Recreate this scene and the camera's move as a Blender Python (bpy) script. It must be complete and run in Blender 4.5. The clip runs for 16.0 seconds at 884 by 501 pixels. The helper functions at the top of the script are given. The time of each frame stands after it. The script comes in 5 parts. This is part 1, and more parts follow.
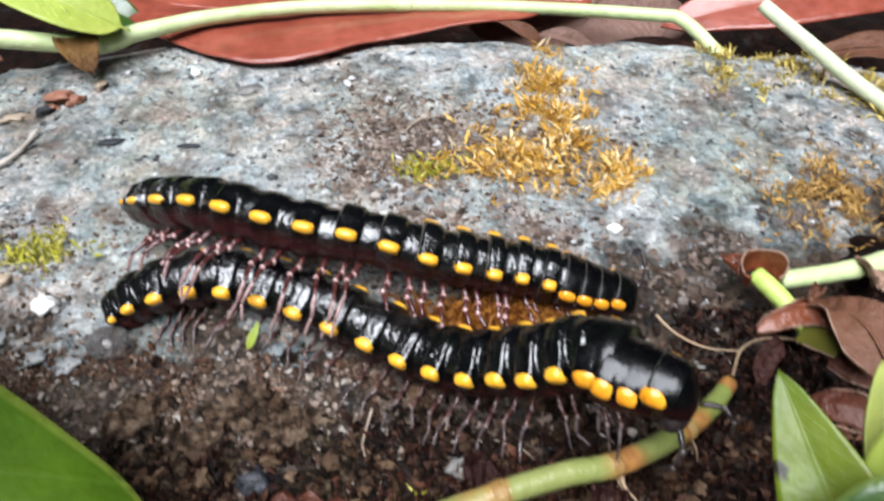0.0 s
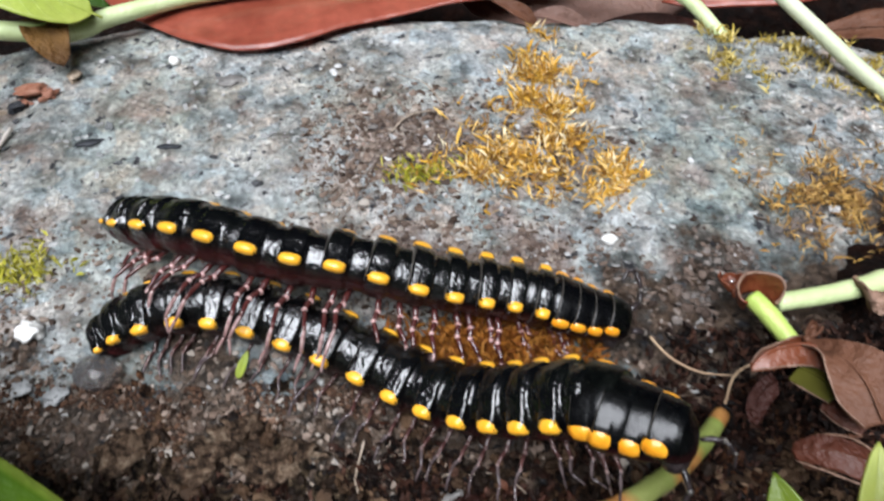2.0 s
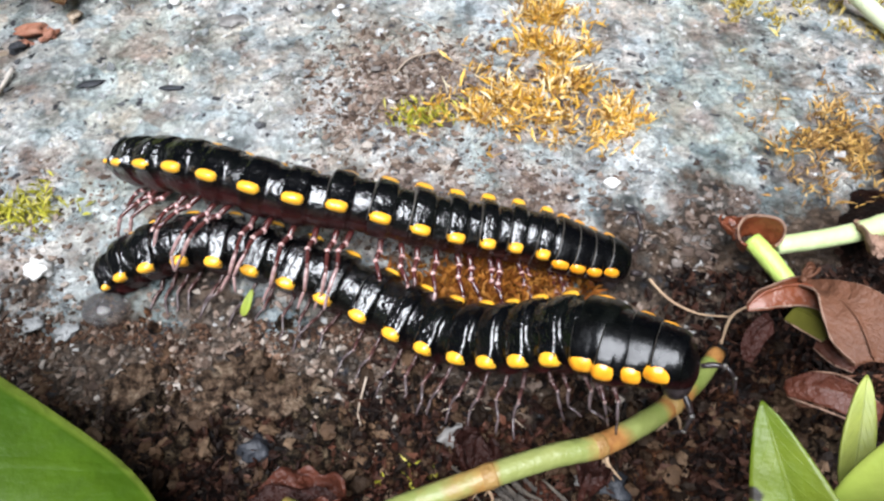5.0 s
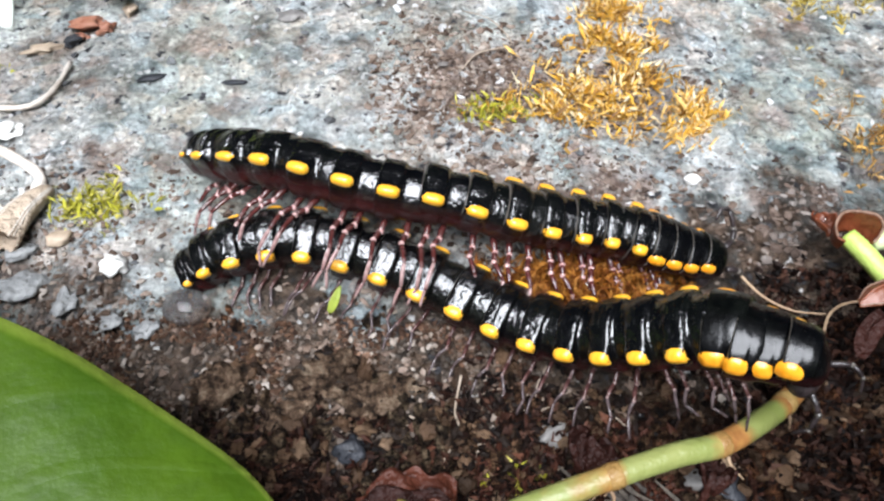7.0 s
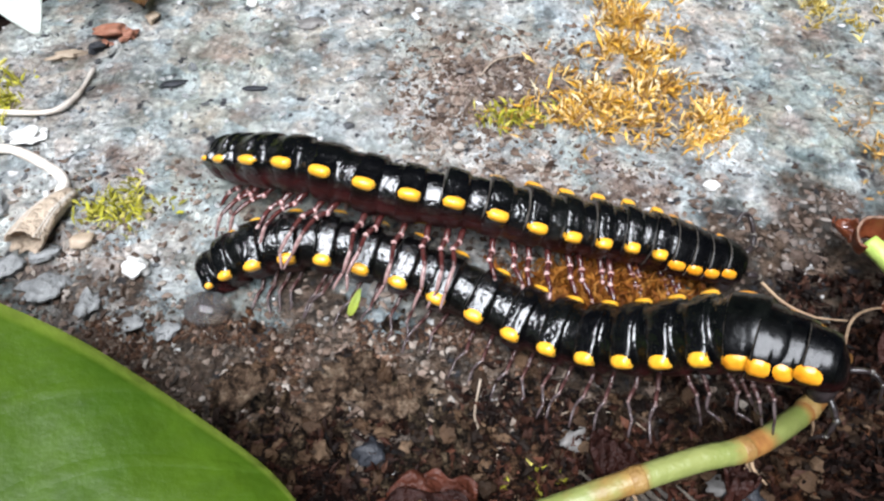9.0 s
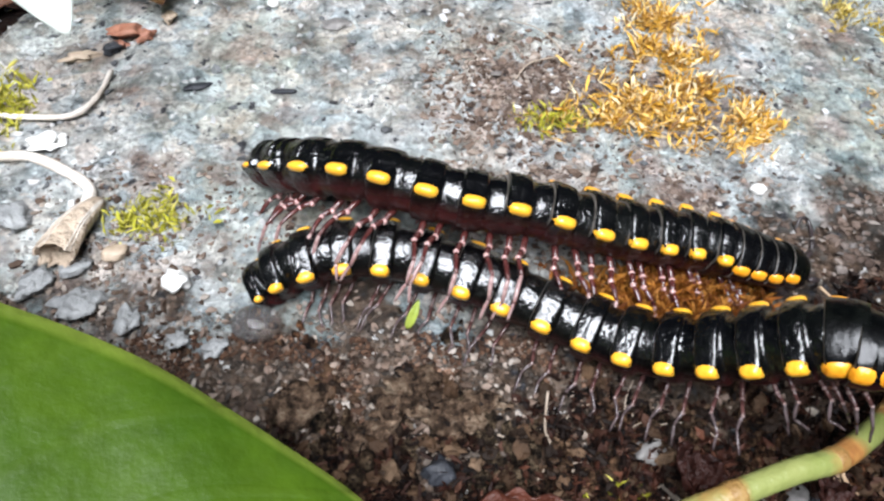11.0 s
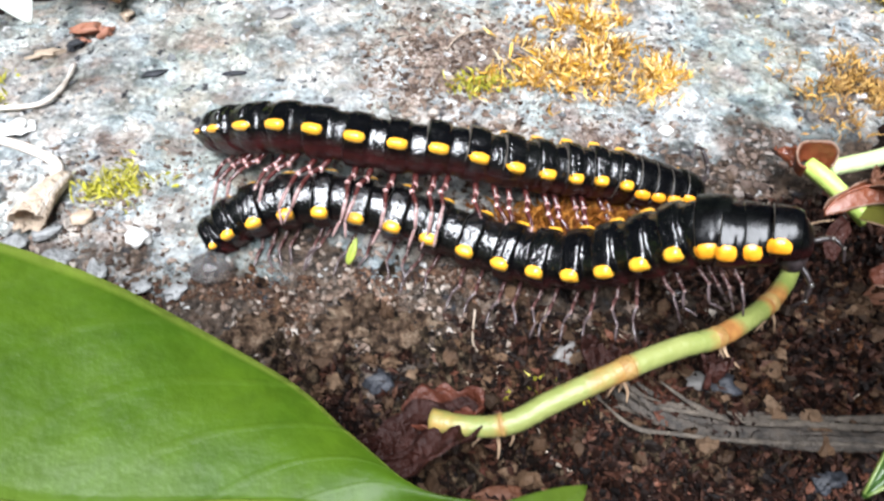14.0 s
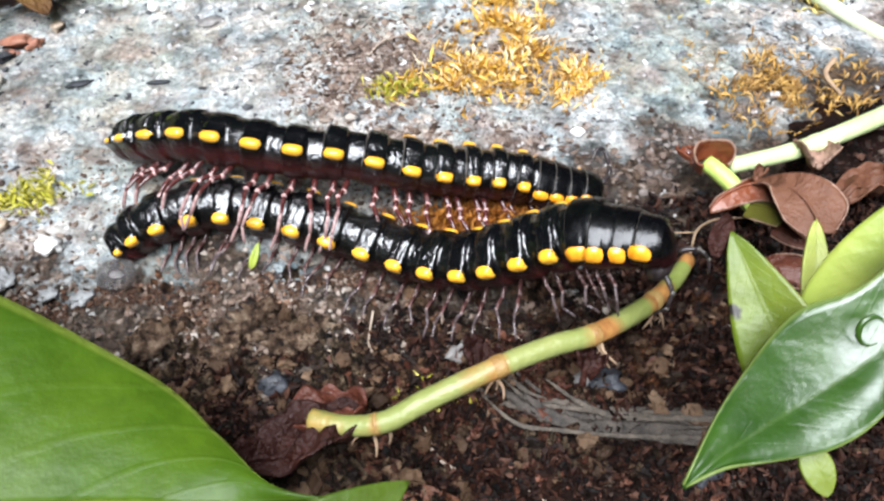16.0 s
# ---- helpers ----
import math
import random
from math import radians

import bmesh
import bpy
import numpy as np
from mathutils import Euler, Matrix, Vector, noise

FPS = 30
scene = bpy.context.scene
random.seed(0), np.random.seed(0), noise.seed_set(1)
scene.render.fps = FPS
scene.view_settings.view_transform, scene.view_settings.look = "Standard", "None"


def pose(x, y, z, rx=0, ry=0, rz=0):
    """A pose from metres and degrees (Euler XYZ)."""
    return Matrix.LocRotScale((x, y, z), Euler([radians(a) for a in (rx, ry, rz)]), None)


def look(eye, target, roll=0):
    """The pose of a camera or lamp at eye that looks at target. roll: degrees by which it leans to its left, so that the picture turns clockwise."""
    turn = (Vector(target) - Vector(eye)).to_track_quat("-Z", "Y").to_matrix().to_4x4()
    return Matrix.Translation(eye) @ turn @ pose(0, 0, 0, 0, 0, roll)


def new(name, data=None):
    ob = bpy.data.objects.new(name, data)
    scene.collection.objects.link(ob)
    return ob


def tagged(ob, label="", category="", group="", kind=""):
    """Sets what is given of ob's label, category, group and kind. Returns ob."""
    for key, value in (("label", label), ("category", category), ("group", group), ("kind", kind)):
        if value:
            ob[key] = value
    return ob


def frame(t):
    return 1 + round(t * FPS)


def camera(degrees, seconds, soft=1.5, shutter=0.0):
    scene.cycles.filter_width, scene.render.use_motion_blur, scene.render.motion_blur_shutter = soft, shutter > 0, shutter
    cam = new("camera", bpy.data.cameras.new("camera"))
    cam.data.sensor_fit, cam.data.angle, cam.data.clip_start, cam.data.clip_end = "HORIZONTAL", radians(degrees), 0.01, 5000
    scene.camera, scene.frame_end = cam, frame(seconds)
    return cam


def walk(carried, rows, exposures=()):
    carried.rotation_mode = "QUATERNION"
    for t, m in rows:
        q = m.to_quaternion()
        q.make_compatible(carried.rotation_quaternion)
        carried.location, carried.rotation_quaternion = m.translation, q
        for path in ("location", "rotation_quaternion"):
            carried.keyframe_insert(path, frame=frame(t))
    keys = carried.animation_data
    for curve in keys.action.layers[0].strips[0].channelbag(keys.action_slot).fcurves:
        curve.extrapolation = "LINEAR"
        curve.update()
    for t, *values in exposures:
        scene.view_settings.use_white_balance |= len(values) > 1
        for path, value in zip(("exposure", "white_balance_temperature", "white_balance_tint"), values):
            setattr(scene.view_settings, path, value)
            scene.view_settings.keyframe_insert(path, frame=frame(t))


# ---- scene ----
# All lengths below are written in centimetres; U turns them into metres.
U = 0.01

# ------------------------------------------------------------ camera
cam = camera(67.0, 16.0, soft=2.4, shutter=0.5)
PATH = [
    (0, (0.053, 0.041, 3.423), (-0.007, 4.246, 0.718), 0.30),
    (0.2, (-0.037, 0.219, 3.685), (-0.096, 4.395, 0.937), 0.36),
    (0.5, (-0.009, 0.348, 3.891), (-0.053, 4.507, 1.117), 0.33),
    (1, (-0.06, 0.566, 4.065), (-0.083, 4.631, 1.154), 0.42),
    (1.2, (-0.014, 0.632, 3.972), (-0.028, 4.626, 0.965), 0.59),
    (1.5, (-0.085, 0.707, 3.986), (-0.067, 4.682, 0.953), 0.75),
    (1.7, (0.017, 0.744, 4.01), (0.011, 4.694, 0.944), 0.66),
    (2, (0.063, 0.638, 4.002), (0.058, 4.552, 0.89), 0.32),
    (2.2, (0.195, 0.562, 4.191), (0.193, 4.405, 0.992), 0.34),
    (2.5, (0.274, 0.566, 4.593), (0.314, 4.366, 1.344), 0.92),
    (2.7, (0.174, 0.56, 4.553), (0.177, 4.34, 1.282), 0.71),
    (3, (0.003, 0.575, 4.219), (-0.001, 4.308, 0.894), 0.97),
    (3.2, (0.018, 0.55, 4.052), (0.013, 4.283, 0.726), 0.88),
    (3.5, (0.016, 0.604, 3.935), (-0.021, 4.236, 0.498), 0.74),
    (3.8, (0.068, 0.449, 4.092), (0.029, 4.195, 0.781), 0.09),
    (4, (0.095, 0.44, 4.045), (0.032, 4.122, 0.663), 0.15),
    (4.2, (0.128, 0.459, 4.022), (0.068, 4.146, 0.646), 0.16),
    (6.3, (-0.223, 0.565, 3.851), (-0.245, 4.241, 0.461), 0.55),
    (6.5, (-0.333, 0.558, 3.835), (-0.345, 4.249, 0.462), 0.65),
    (6.8, (-0.607, 0.574, 3.756), (-0.587, 4.279, 0.399), 1.02),
    (7, (-0.786, 0.561, 3.771), (-0.757, 4.284, 0.433), 1.13),
    (7.2, (-0.7, 0.421, 3.833), (-0.803, 4.133, 0.486), 0.34),
    (7.5, (-0.697, 0.475, 3.875), (-0.775, 4.212, 0.554), 0.52),
    (7.7, (-0.725, 0.405, 3.765), (-0.787, 4.167, 0.473), 0.59),
    (8, (-0.859, 0.48, 3.839), (-0.931, 4.22, 0.521), 0.46),
    (8.5, (-0.893, 0.462, 3.821), (-0.948, 4.214, 0.516), 0.67),
    (9, (-0.874, 0.504, 3.735), (-0.917, 4.28, 0.458), 0.74),
    (9.2, (-0.822, 0.453, 3.67), (-0.876, 4.246, 0.413), 0.48),
    (11.3, (-1.797, 0.706, 3.599), (-1.564, 4.494, 0.344), 2.81),
    (11.5, (-1.859, 0.701, 3.529), (-1.616, 4.456, 0.236), 2.92),
    (11.8, (-1.958, 0.707, 3.756), (-1.68, 4.437, 0.437), 2.48),
    (12, (-2.176, 0.641, 3.851), (-1.873, 4.466, 0.645), 2.16),
    (12.2, (-2.435, 0.805, 4.094), (-2.09, 4.631, 0.894), 1.41),
    (12.5, (-2.483, 0.63, 3.859), (-2.134, 4.433, 0.632), 1.81),
    (12.7, (-2.388, 0.733, 3.926), (-2.019, 4.468, 0.623), 1.48),
    (13, (-2.279, 0.373, 3.554), (-1.92, 4.128, 0.272), 0.75),
    (13.5, (-1.451, -0.105, 3.831), (-1.166, 3.67, 0.565), -0.58),
    (14, (-1.172, -0.293, 3.512), (-0.902, 3.574, 0.353), -0.60),
    (14.5, (-0.909, -0.462, 3.297), (-0.617, 3.386, 0.118), -0.82),
    (15, (-0.651, -0.583, 3.271), (-0.344, 3.273, 0.104), -1.09),
    (15.2, (-0.507, -0.571, 3.305), (-0.215, 3.28, 0.131), -1.17),
    (15.5, (-0.43, -0.415, 3.471), (-0.15, 3.466, 0.331), -1.13),
    (15.7, (-0.291, -0.441, 3.389), (-0.009, 3.454, 0.266), -1.25),
    (16, (-0.215, -0.452, 3.583), (0.033, 3.42, 0.429), -1.76),
]
EXPOSURES = [(0.0, -0.1), (0.5, -0.3), (1.0, -0.4), (2.0, -0.38), (3.0, -0.25), (3.5, 0.04), (4.2, 0.08), (6.5, 0.06), (9.2, 0.0), (11.5, 0.06), (12.0, 0.02), (12.5, -0.25), (13.0, 0.1), (13.5, 0.42), (15.0, 0.46), (15.5, 0.36), (16.0, 0.34)]


def cm(p):
    return Vector(p) * U


walk(cam, [(t, look(cm(eye), cm(target), roll)) for t, eye, target, roll in PATH], EXPOSURES)

# ------------------------------------------------------------ light
SUN_HEIGHT, SUN_TURN = radians(58), radians(190)
world = bpy.data.worlds.new("overcast_sky")
scene.world = world
world.use_nodes = True
wn, wl = world.node_tree.nodes, world.node_tree.links
sky = wn.new("ShaderNodeTexSky")
sky.sky_type = "NISHITA"
sky.sun_disc = False
sky.sun_elevation = SUN_HEIGHT
sky.sun_rotation = SUN_TURN
sky.air_density, sky.dust_density, sky.ozone_density = 1.0, 4.0, 1.0
wl.new(sky.outputs[0], wn["Background"].inputs[0])
wn["Background"].inputs[1].default_value = 0.007
sun_data = bpy.data.lights.new("sun", "SUN")
sun_data.energy = 8.5
sun_data.angle = radians(47)
sun_data.color = (0.96, 1.0, 1.08)
sun = new("sun", sun_data)
sun.matrix_world = look((0, 0, 1), Vector((0, 0, 1)) - Vector((math.sin(SUN_TURN) * math.cos(SUN_HEIGHT), math.cos(SUN_TURN) * math.cos(SUN_HEIGHT), math.sin(SUN_HEIGHT))))


# ------------------------------------------------------------ materials
class Mat:
    """A node material; scales are given per centimetre."""

    def __init__(self, name, rough=0.6):
        self.m = bpy.data.materials.new(name)
        self.m.use_nodes = True
        self.n, self.l = self.m.node_tree.nodes, self.m.node_tree.links
        self.b = self.n["Principled BSDF"]
        self.b.inputs["Roughness"].default_value = rough
        self.co = self.n.new("ShaderNodeTexCoord")
        self.height = None

    def noise(self, scale, detail=4.0, rough=0.55, coord="Object", vary=False):
        t = self.n.new("ShaderNodeTexNoise")
        if vary:
            t.noise_dimensions = "4D"
            self.l.new(self.math("MULTIPLY", self.own(), 40.0), t.inputs["W"])
        t.inputs["Scale"].default_value = scale * (100 if coord == "Object" else 1)
        t.inputs["Detail"].default_value = detail
        t.inputs["Roughness"].default_value = rough
        self.l.new(self.co.outputs[coord], t.inputs["Vector"])
        return t.outputs[0]

    def cells(self, scale, out="Color"):
        t = self.n.new("ShaderNodeTexVoronoi")
        t.inputs["Scale"].default_value = scale * 100
        self.l.new(self.co.outputs["Object"], t.inputs["Vector"])
        return t.outputs[out]

    def ramp(self, value, stops):
        r = self.n.new("ShaderNodeValToRGB")
        e = r.color_ramp.elements
        while len(e) < len(stops):
            e.new(0.5)
        for k, (p, c) in enumerate(stops):
            e[k].position = p
            e[k].color = (*c, 1) if isinstance(c, tuple) else (c, c, c, 1)
        self.l.new(value, r.inputs[0])
        return r.outputs[0]

    def mix(self, fac, a, b, kind="MIX"):
        x = self.n.new("ShaderNodeMix")
        x.data_type, x.blend_type = "RGBA", kind
        for s, v in ((0, fac), (6, a), (7, b)):
            if isinstance(v, (int, float)):
                x.inputs[s].default_value = v if s == 0 else (v, v, v, 1)
            elif isinstance(v, tuple):
                x.inputs[s].default_value = (*v, 1)
            else:
                self.l.new(v, x.inputs[s])
        return x.outputs[2]

    def math(self, op, a, b=0.0):
        x = self.n.new("ShaderNodeMath")
        x.operation = op
        for s, v in ((0, a), (1, b)):
            if isinstance(v, (int, float)):
                x.inputs[s].default_value = v
            else:
                self.l.new(v, x.inputs[s])
        return x.outputs[0]

    def axis(self, k, coord="Object"):
        x = self.n.new("ShaderNodeSeparateXYZ")
        self.l.new(self.co.outputs[coord], x.inputs[0])
        return x.outputs[k]

    def island(self):
        return self.n.new("ShaderNodeNewGeometry").outputs["Random Per Island"]

    def own(self):
        return self.n.new("ShaderNodeObjectInfo").outputs["Random"]

    def color(self, c):
        if isinstance(c, tuple):
            self.b.inputs["Base Color"].default_value = (*c, 1)
        else:
            self.l.new(c, self.b.inputs["Base Color"])
        return self

    def roughness(self, v):
        self.l.new(v, self.b.inputs["Roughness"])
        return self

    def bump(self, value, depth, strength=1.0):
        x = self.n.new("ShaderNodeBump")
        x.inputs["Distance"].default_value = depth * U
        x.inputs["Strength"].default_value = strength
        self.l.new(value, x.inputs["Height"])
        if self.height is not None:
            self.l.new(self.height, x.inputs["Normal"])
        self.height = x.outputs[0]
        self.l.new(self.height, self.b.inputs["Normal"])
        return self

    def set(self, **values):
        for k, v in values.items():
            self.b.inputs[k.replace("_", " ")].default_value = v
        return self


def stone_material():
    m = Mat("wet_grey_stone", 0.55)
    base = m.ramp(m.noise(2.2, 6, 0.57), [(0.28, (0.16, 0.166, 0.16)), (0.40, (0.43, 0.447, 0.436)), (0.49, (0.70, 0.705, 0.69)), (0.61, (0.84, 0.84, 0.82))])
    grains = m.ramp(m.cells(9.0), [(0.2, (0.52, 0.52, 0.52)), (0.5, (0.87, 0.86, 0.85)), (0.9, (1.10, 1.10, 1.11))])
    col = m.mix(0.6, base, grains, "MULTIPLY")
    blue = m.ramp(m.noise(0.55, 3), [(0.5, 0.0), (0.68, 0.4)])
    col = m.mix(blue, col, m.mix(0.5, col, (0.33, 0.38, 0.42)))
    green = m.ramp(m.noise(0.45, 4), [(0.42, 0.0), (0.62, 0.8)])
    col = m.mix(green, col, m.mix(1.0, col, (0.76, 0.85, 0.79), "MULTIPLY"))
    pink = m.ramp(m.noise(0.9, 3, 0.5), [(0.57, 0.0), (0.68, 0.6)])
    col = m.mix(pink, col, (0.60, 0.43, 0.38))
    rust = m.ramp(m.noise(0.8, 6, 0.7), [(0.54, 0.0), (0.66, 0.75)])
    col = m.mix(rust, col, m.mix(0.6, (0.19, 0.125, 0.09), col, "MULTIPLY"))
    mauve = m.ramp(m.noise(1.5, 6, 0.68), [(0.48, 0.0), (0.62, 0.7)])
    col = m.mix(mauve, col, m.mix(1.0, col, (0.88, 0.755, 0.67), "MULTIPLY"))
    chips = m.ramp(m.cells(4.6), [(0.2, (0.66, 0.75, 0.81)), (0.4, (0.96, 0.99, 1.01)), (0.6, (1.05, 1.01, 0.96)), (0.75, (1.0, 0.84, 0.76)), (0.9, (0.74, 0.75, 0.68))])
    col = m.mix(0.65, col, chips, "MULTIPLY")
    fine = m.ramp(m.cells(21.0), [(0.15, (0.62, 0.63, 0.64)), (0.5, (1.0, 1.0, 1.0)), (0.85, (1.3, 1.3, 1.3))])
    col = m.mix(0.7, col, fine, "MULTIPLY")
    top = m.n.new("ShaderNodeAttribute")
    top.attribute_name = "crust"
    cover = m.ramp(m.math("ADD", top.outputs["Fac"], m.math("MULTIPLY", m.math("SUBTRACT", m.noise(2.4, 7, 0.7), 0.5), 1.8)), [(0.34, 0.0), (0.7, 0.9)])
    col = m.mix(cover, col, m.mix(0.5, m.ramp(m.noise(6.5, 6, 0.7), [(0.3, (0.03, 0.02, 0.016)), (0.46, (0.12, 0.078, 0.06)), (0.56, (0.26, 0.185, 0.15)), (0.7, (0.48, 0.39, 0.34))]), m.ramp(m.cells(7.0), [(0.2, (0.10, 0.06, 0.045)), (0.5, (0.27, 0.20, 0.165)), (0.85, (0.5, 0.42, 0.38))])))
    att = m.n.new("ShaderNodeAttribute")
    att.attribute_name = "dirt_shade"
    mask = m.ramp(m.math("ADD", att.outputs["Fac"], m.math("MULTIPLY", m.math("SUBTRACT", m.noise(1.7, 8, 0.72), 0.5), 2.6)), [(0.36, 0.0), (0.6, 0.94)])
    # dampness and the shade over the lower and far stone, both painted as darkening
    damp_shade = m.ramp(m.math("ADD", att.outputs["Fac"], m.math("MULTIPLY", m.math("SUBTRACT", m.noise(5.0, 6, 0.7), 0.5), 0.9)), [(0.08, (1.0, 1.0, 1.0)), (0.35, (0.46, 0.52, 0.54)), (0.8, (0.24, 0.285, 0.295))])
    col = m.mix(1.0, col, damp_shade, "MULTIPLY")
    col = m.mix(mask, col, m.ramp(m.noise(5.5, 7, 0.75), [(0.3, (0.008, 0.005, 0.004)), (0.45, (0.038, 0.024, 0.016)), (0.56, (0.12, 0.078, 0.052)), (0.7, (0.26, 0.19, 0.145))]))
    specks = m.ramp(m.noise(5.5, 3, 0.5), [(0.31, 1.0), (0.36, 0.0)])
    col = m.mix(specks, col, (0.045, 0.045, 0.05))
    flecks = m.ramp(m.noise(6.3, 2, 0.5), [(0.68, 0.0), (0.72, 0.8)])
    col = m.mix(flecks, col, (0.8, 0.8, 0.78))
    m.color(col).roughness(m.ramp(m.noise(3, 3), [(0.3, 0.4), (0.7, 0.8)])).set(Specular_IOR_Level=0.25)
    return m.bump(m.noise(30, 6, 0.7), 0.07).bump(m.noise(12, 6, 0.7), 0.11).bump(m.cells(9.0, "Distance"), 0.05).bump(m.noise(3.5, 4, 0.6), 0.12).m


def soil_material():
    m = Mat("damp_brown_soil", 0.75)
    col = m.ramp(m.noise(3.2, 7, 0.7), [(0.3, (0.002, 0.001, 0.0007)), (0.45, (0.007, 0.0028, 0.0016)), (0.58, (0.018, 0.007, 0.004)), (0.75, (0.042, 0.019, 0.011))])
    red = m.ramp(m.noise(0.7, 4), [(0.45, 0.0), (0.62, 0.6)])
    col = m.mix(red, col, m.mix(1.0, col, (1.15, 0.62, 0.42), "MULTIPLY"))
    grey = m.ramp(m.noise(1.3, 5, 0.6), [(0.6, 0.0), (0.7, 0.5)])
    col = m.mix(grey, col, (0.075, 0.077, 0.078))
    m.color(col).roughness(m.ramp(m.noise(6, 3), [(0.3, 0.4), (0.7, 0.9)]))
    m.set(Specular_IOR_Level=0.15)
    return m.bump(m.noise(11, 7, 0.7), 0.2).m


def crumb_material(name, stops, rough=0.7):
    m = Mat(name, rough)
    col = m.mix(0.6, m.ramp(m.island(), stops), m.ramp(m.noise(12, 4), [(0.3, 0.45), (0.7, 1.3)]), "MULTIPLY")
    m.set(Specular_IOR_Level=0.2)
    return m.color(col).bump(m.noise(25, 4), 0.02).m


def shell_material(name, grain):
    """grain: how deep the leathery relief of the back plates is."""
    m = Mat(name, 0.3)
    belly = m.ramp(m.math("ADD", m.math("MULTIPLY", m.axis(2), -200.0), 0.2), [(0.12, 0.0), (0.42, 1.0)])
    mott = m.ramp(m.noise(9, 5, 0.6, vary=True), [(0.35, (0.0004, 0.0004, 0.0005)), (0.7, (0.0013, 0.0015, 0.002))])
    flank = m.ramp(m.noise(6, 4, 0.6, vary=True), [(0.35, (0.018, 0.004, 0.004)), (0.7, (0.055, 0.011, 0.011))])
    col = m.mix(belly, mott, flank)
    dust = m.ramp(m.noise(24, 3, 0.7, vary=True), [(0.68, 0.0), (0.76, 0.4)])
    col = m.mix(dust, col, (0.07, 0.06, 0.045))
    film = m.ramp(m.noise(1.6, 5, 0.65, vary=True), [(0.47, 0.0), (0.68, 0.75)])
    col = m.mix(film, col, m.ramp(m.noise(14, 4, 0.6, vary=True), [(0.35, (0.0012, 0.0017, 0.0012)), (0.7, (0.0048, 0.006, 0.0042))]))
    m.color(col).roughness(m.ramp(m.noise(7, 5, 0.65, vary=True), [(0.3, 0.32), (0.7, 0.5)]))
    m.l.new(m.math("MULTIPLY", m.ramp(film, [(0.0, 0.5 + 0.5 * grain), (0.75, 0.4 + 0.4 * grain)]), m.ramp(belly, [(0.0, 1.0), (1.0, 0.35)])), m.b.inputs["Coat Weight"])
    m.l.new(m.ramp(m.noise(11, 4, 0.6, vary=True), [(0.3, 0.10 + 0.04 * (1 - grain)), (0.7, 0.26 + 0.1 * (1 - grain))]), m.b.inputs["Coat Roughness"])
    m.set(Specular_IOR_Level=0.07, Coat_IOR=1.76 if grain > 0.5 else 1.52)
    m.bump(m.noise(34, 2, 0.5, vary=True), 0.007 * grain).bump(m.noise(4, 2, vary=True), 0.008).bump(m.noise(14, 2, 0.5, vary=True), 0.014 * grain)
    m.l.new(m.height, m.b.inputs["Coat Normal"])
    return m.m


def plain(name, a, b, scale, rough, bump_scale=20, depth=0.01, **extra):
    m = Mat(name, rough)
    m.color(m.ramp(m.noise(scale, 5, 0.6), [(0.3, a), (0.7, b)])).bump(m.noise(bump_scale, 4), depth)
    return m.set(**extra).m


def leaf_material(name, a, b, vein, rough=0.35, spots=0.0, spot_color=(0.02, 0.015, 0.01), coat=0.0, edge=None, vein_share=0.1, shine=0.5, crumple=0.0, waves=0.0):
    """Leaf tissue with side veins that run off a midrib; the UV map gives the way along and across."""
    m = Mat(name, rough)
    along, across = m.axis(0, "UV"), m.axis(1, "UV")
    side = m.math("ABSOLUTE", m.math("SUBTRACT", across, 0.5))
    ripple = m.math("SINE", m.math("MULTIPLY", m.math("ADD", m.math("ADD", along, m.math("MULTIPLY", side, 0.55)), m.math("MULTIPLY", m.noise(2.5, 2, 0.5, "UV"), 0.05)), 56.0))
    veins = m.ramp(ripple, [(0.86, 0.0), (1.0, 0.55)])
    rib = m.ramp(side, [(0.012, 1.0), (0.03, 0.0)])
    col = m.ramp(m.noise(1.1, 5, 0.6), [(0.3, a), (0.7, b)])
    col = m.mix(0.35, col, m.ramp(m.noise(7, 4), [(0.3, 0.6), (0.7, 1.25)]), "MULTIPLY")
    col = m.mix(m.math("MAXIMUM", m.math("MULTIPLY", veins, vein_share), m.math("MULTIPLY", rib, min(1.0, vein_share * 4))), col, vein)
    if edge:
        col = m.mix(m.ramp(side, [(0.47, 0.0), (0.5, 1.0)]), col, edge)
    if spots:
        col = m.mix(m.ramp(m.noise(2.6, 3, 0.6), [(1 - spots, 0.0), (1.03 - spots, 1.0)]), col, spot_color)
    m.color(col)
    m.set(Coat_Weight=coat, Coat_Roughness=0.22, Specular_IOR_Level=shine)
    m.bump(m.noise(8, 4), 0.012).bump(m.math("ADD", veins, rib), 0.03 * vein_share)
    if waves:
        m.bump(m.noise(1.4, 2, 0.4), waves)
    if crumple:
        m.bump(m.noise(4, 5, 0.62), crumple)
    tr = m.n.new("ShaderNodeBsdfTranslucent")
    mixer = m.n.new("ShaderNodeMixShader")
    mixer.inputs[0].default_value = 0.22
    m.l.new(col, tr.inputs[0])
    m.l.new(m.b.outputs[0], mixer.inputs[1])
    m.l.new(tr.outputs[0], mixer.inputs[2])
    m.l.new(mixer.outputs[0], m.n["Material Output"].inputs[0])
    return m.m


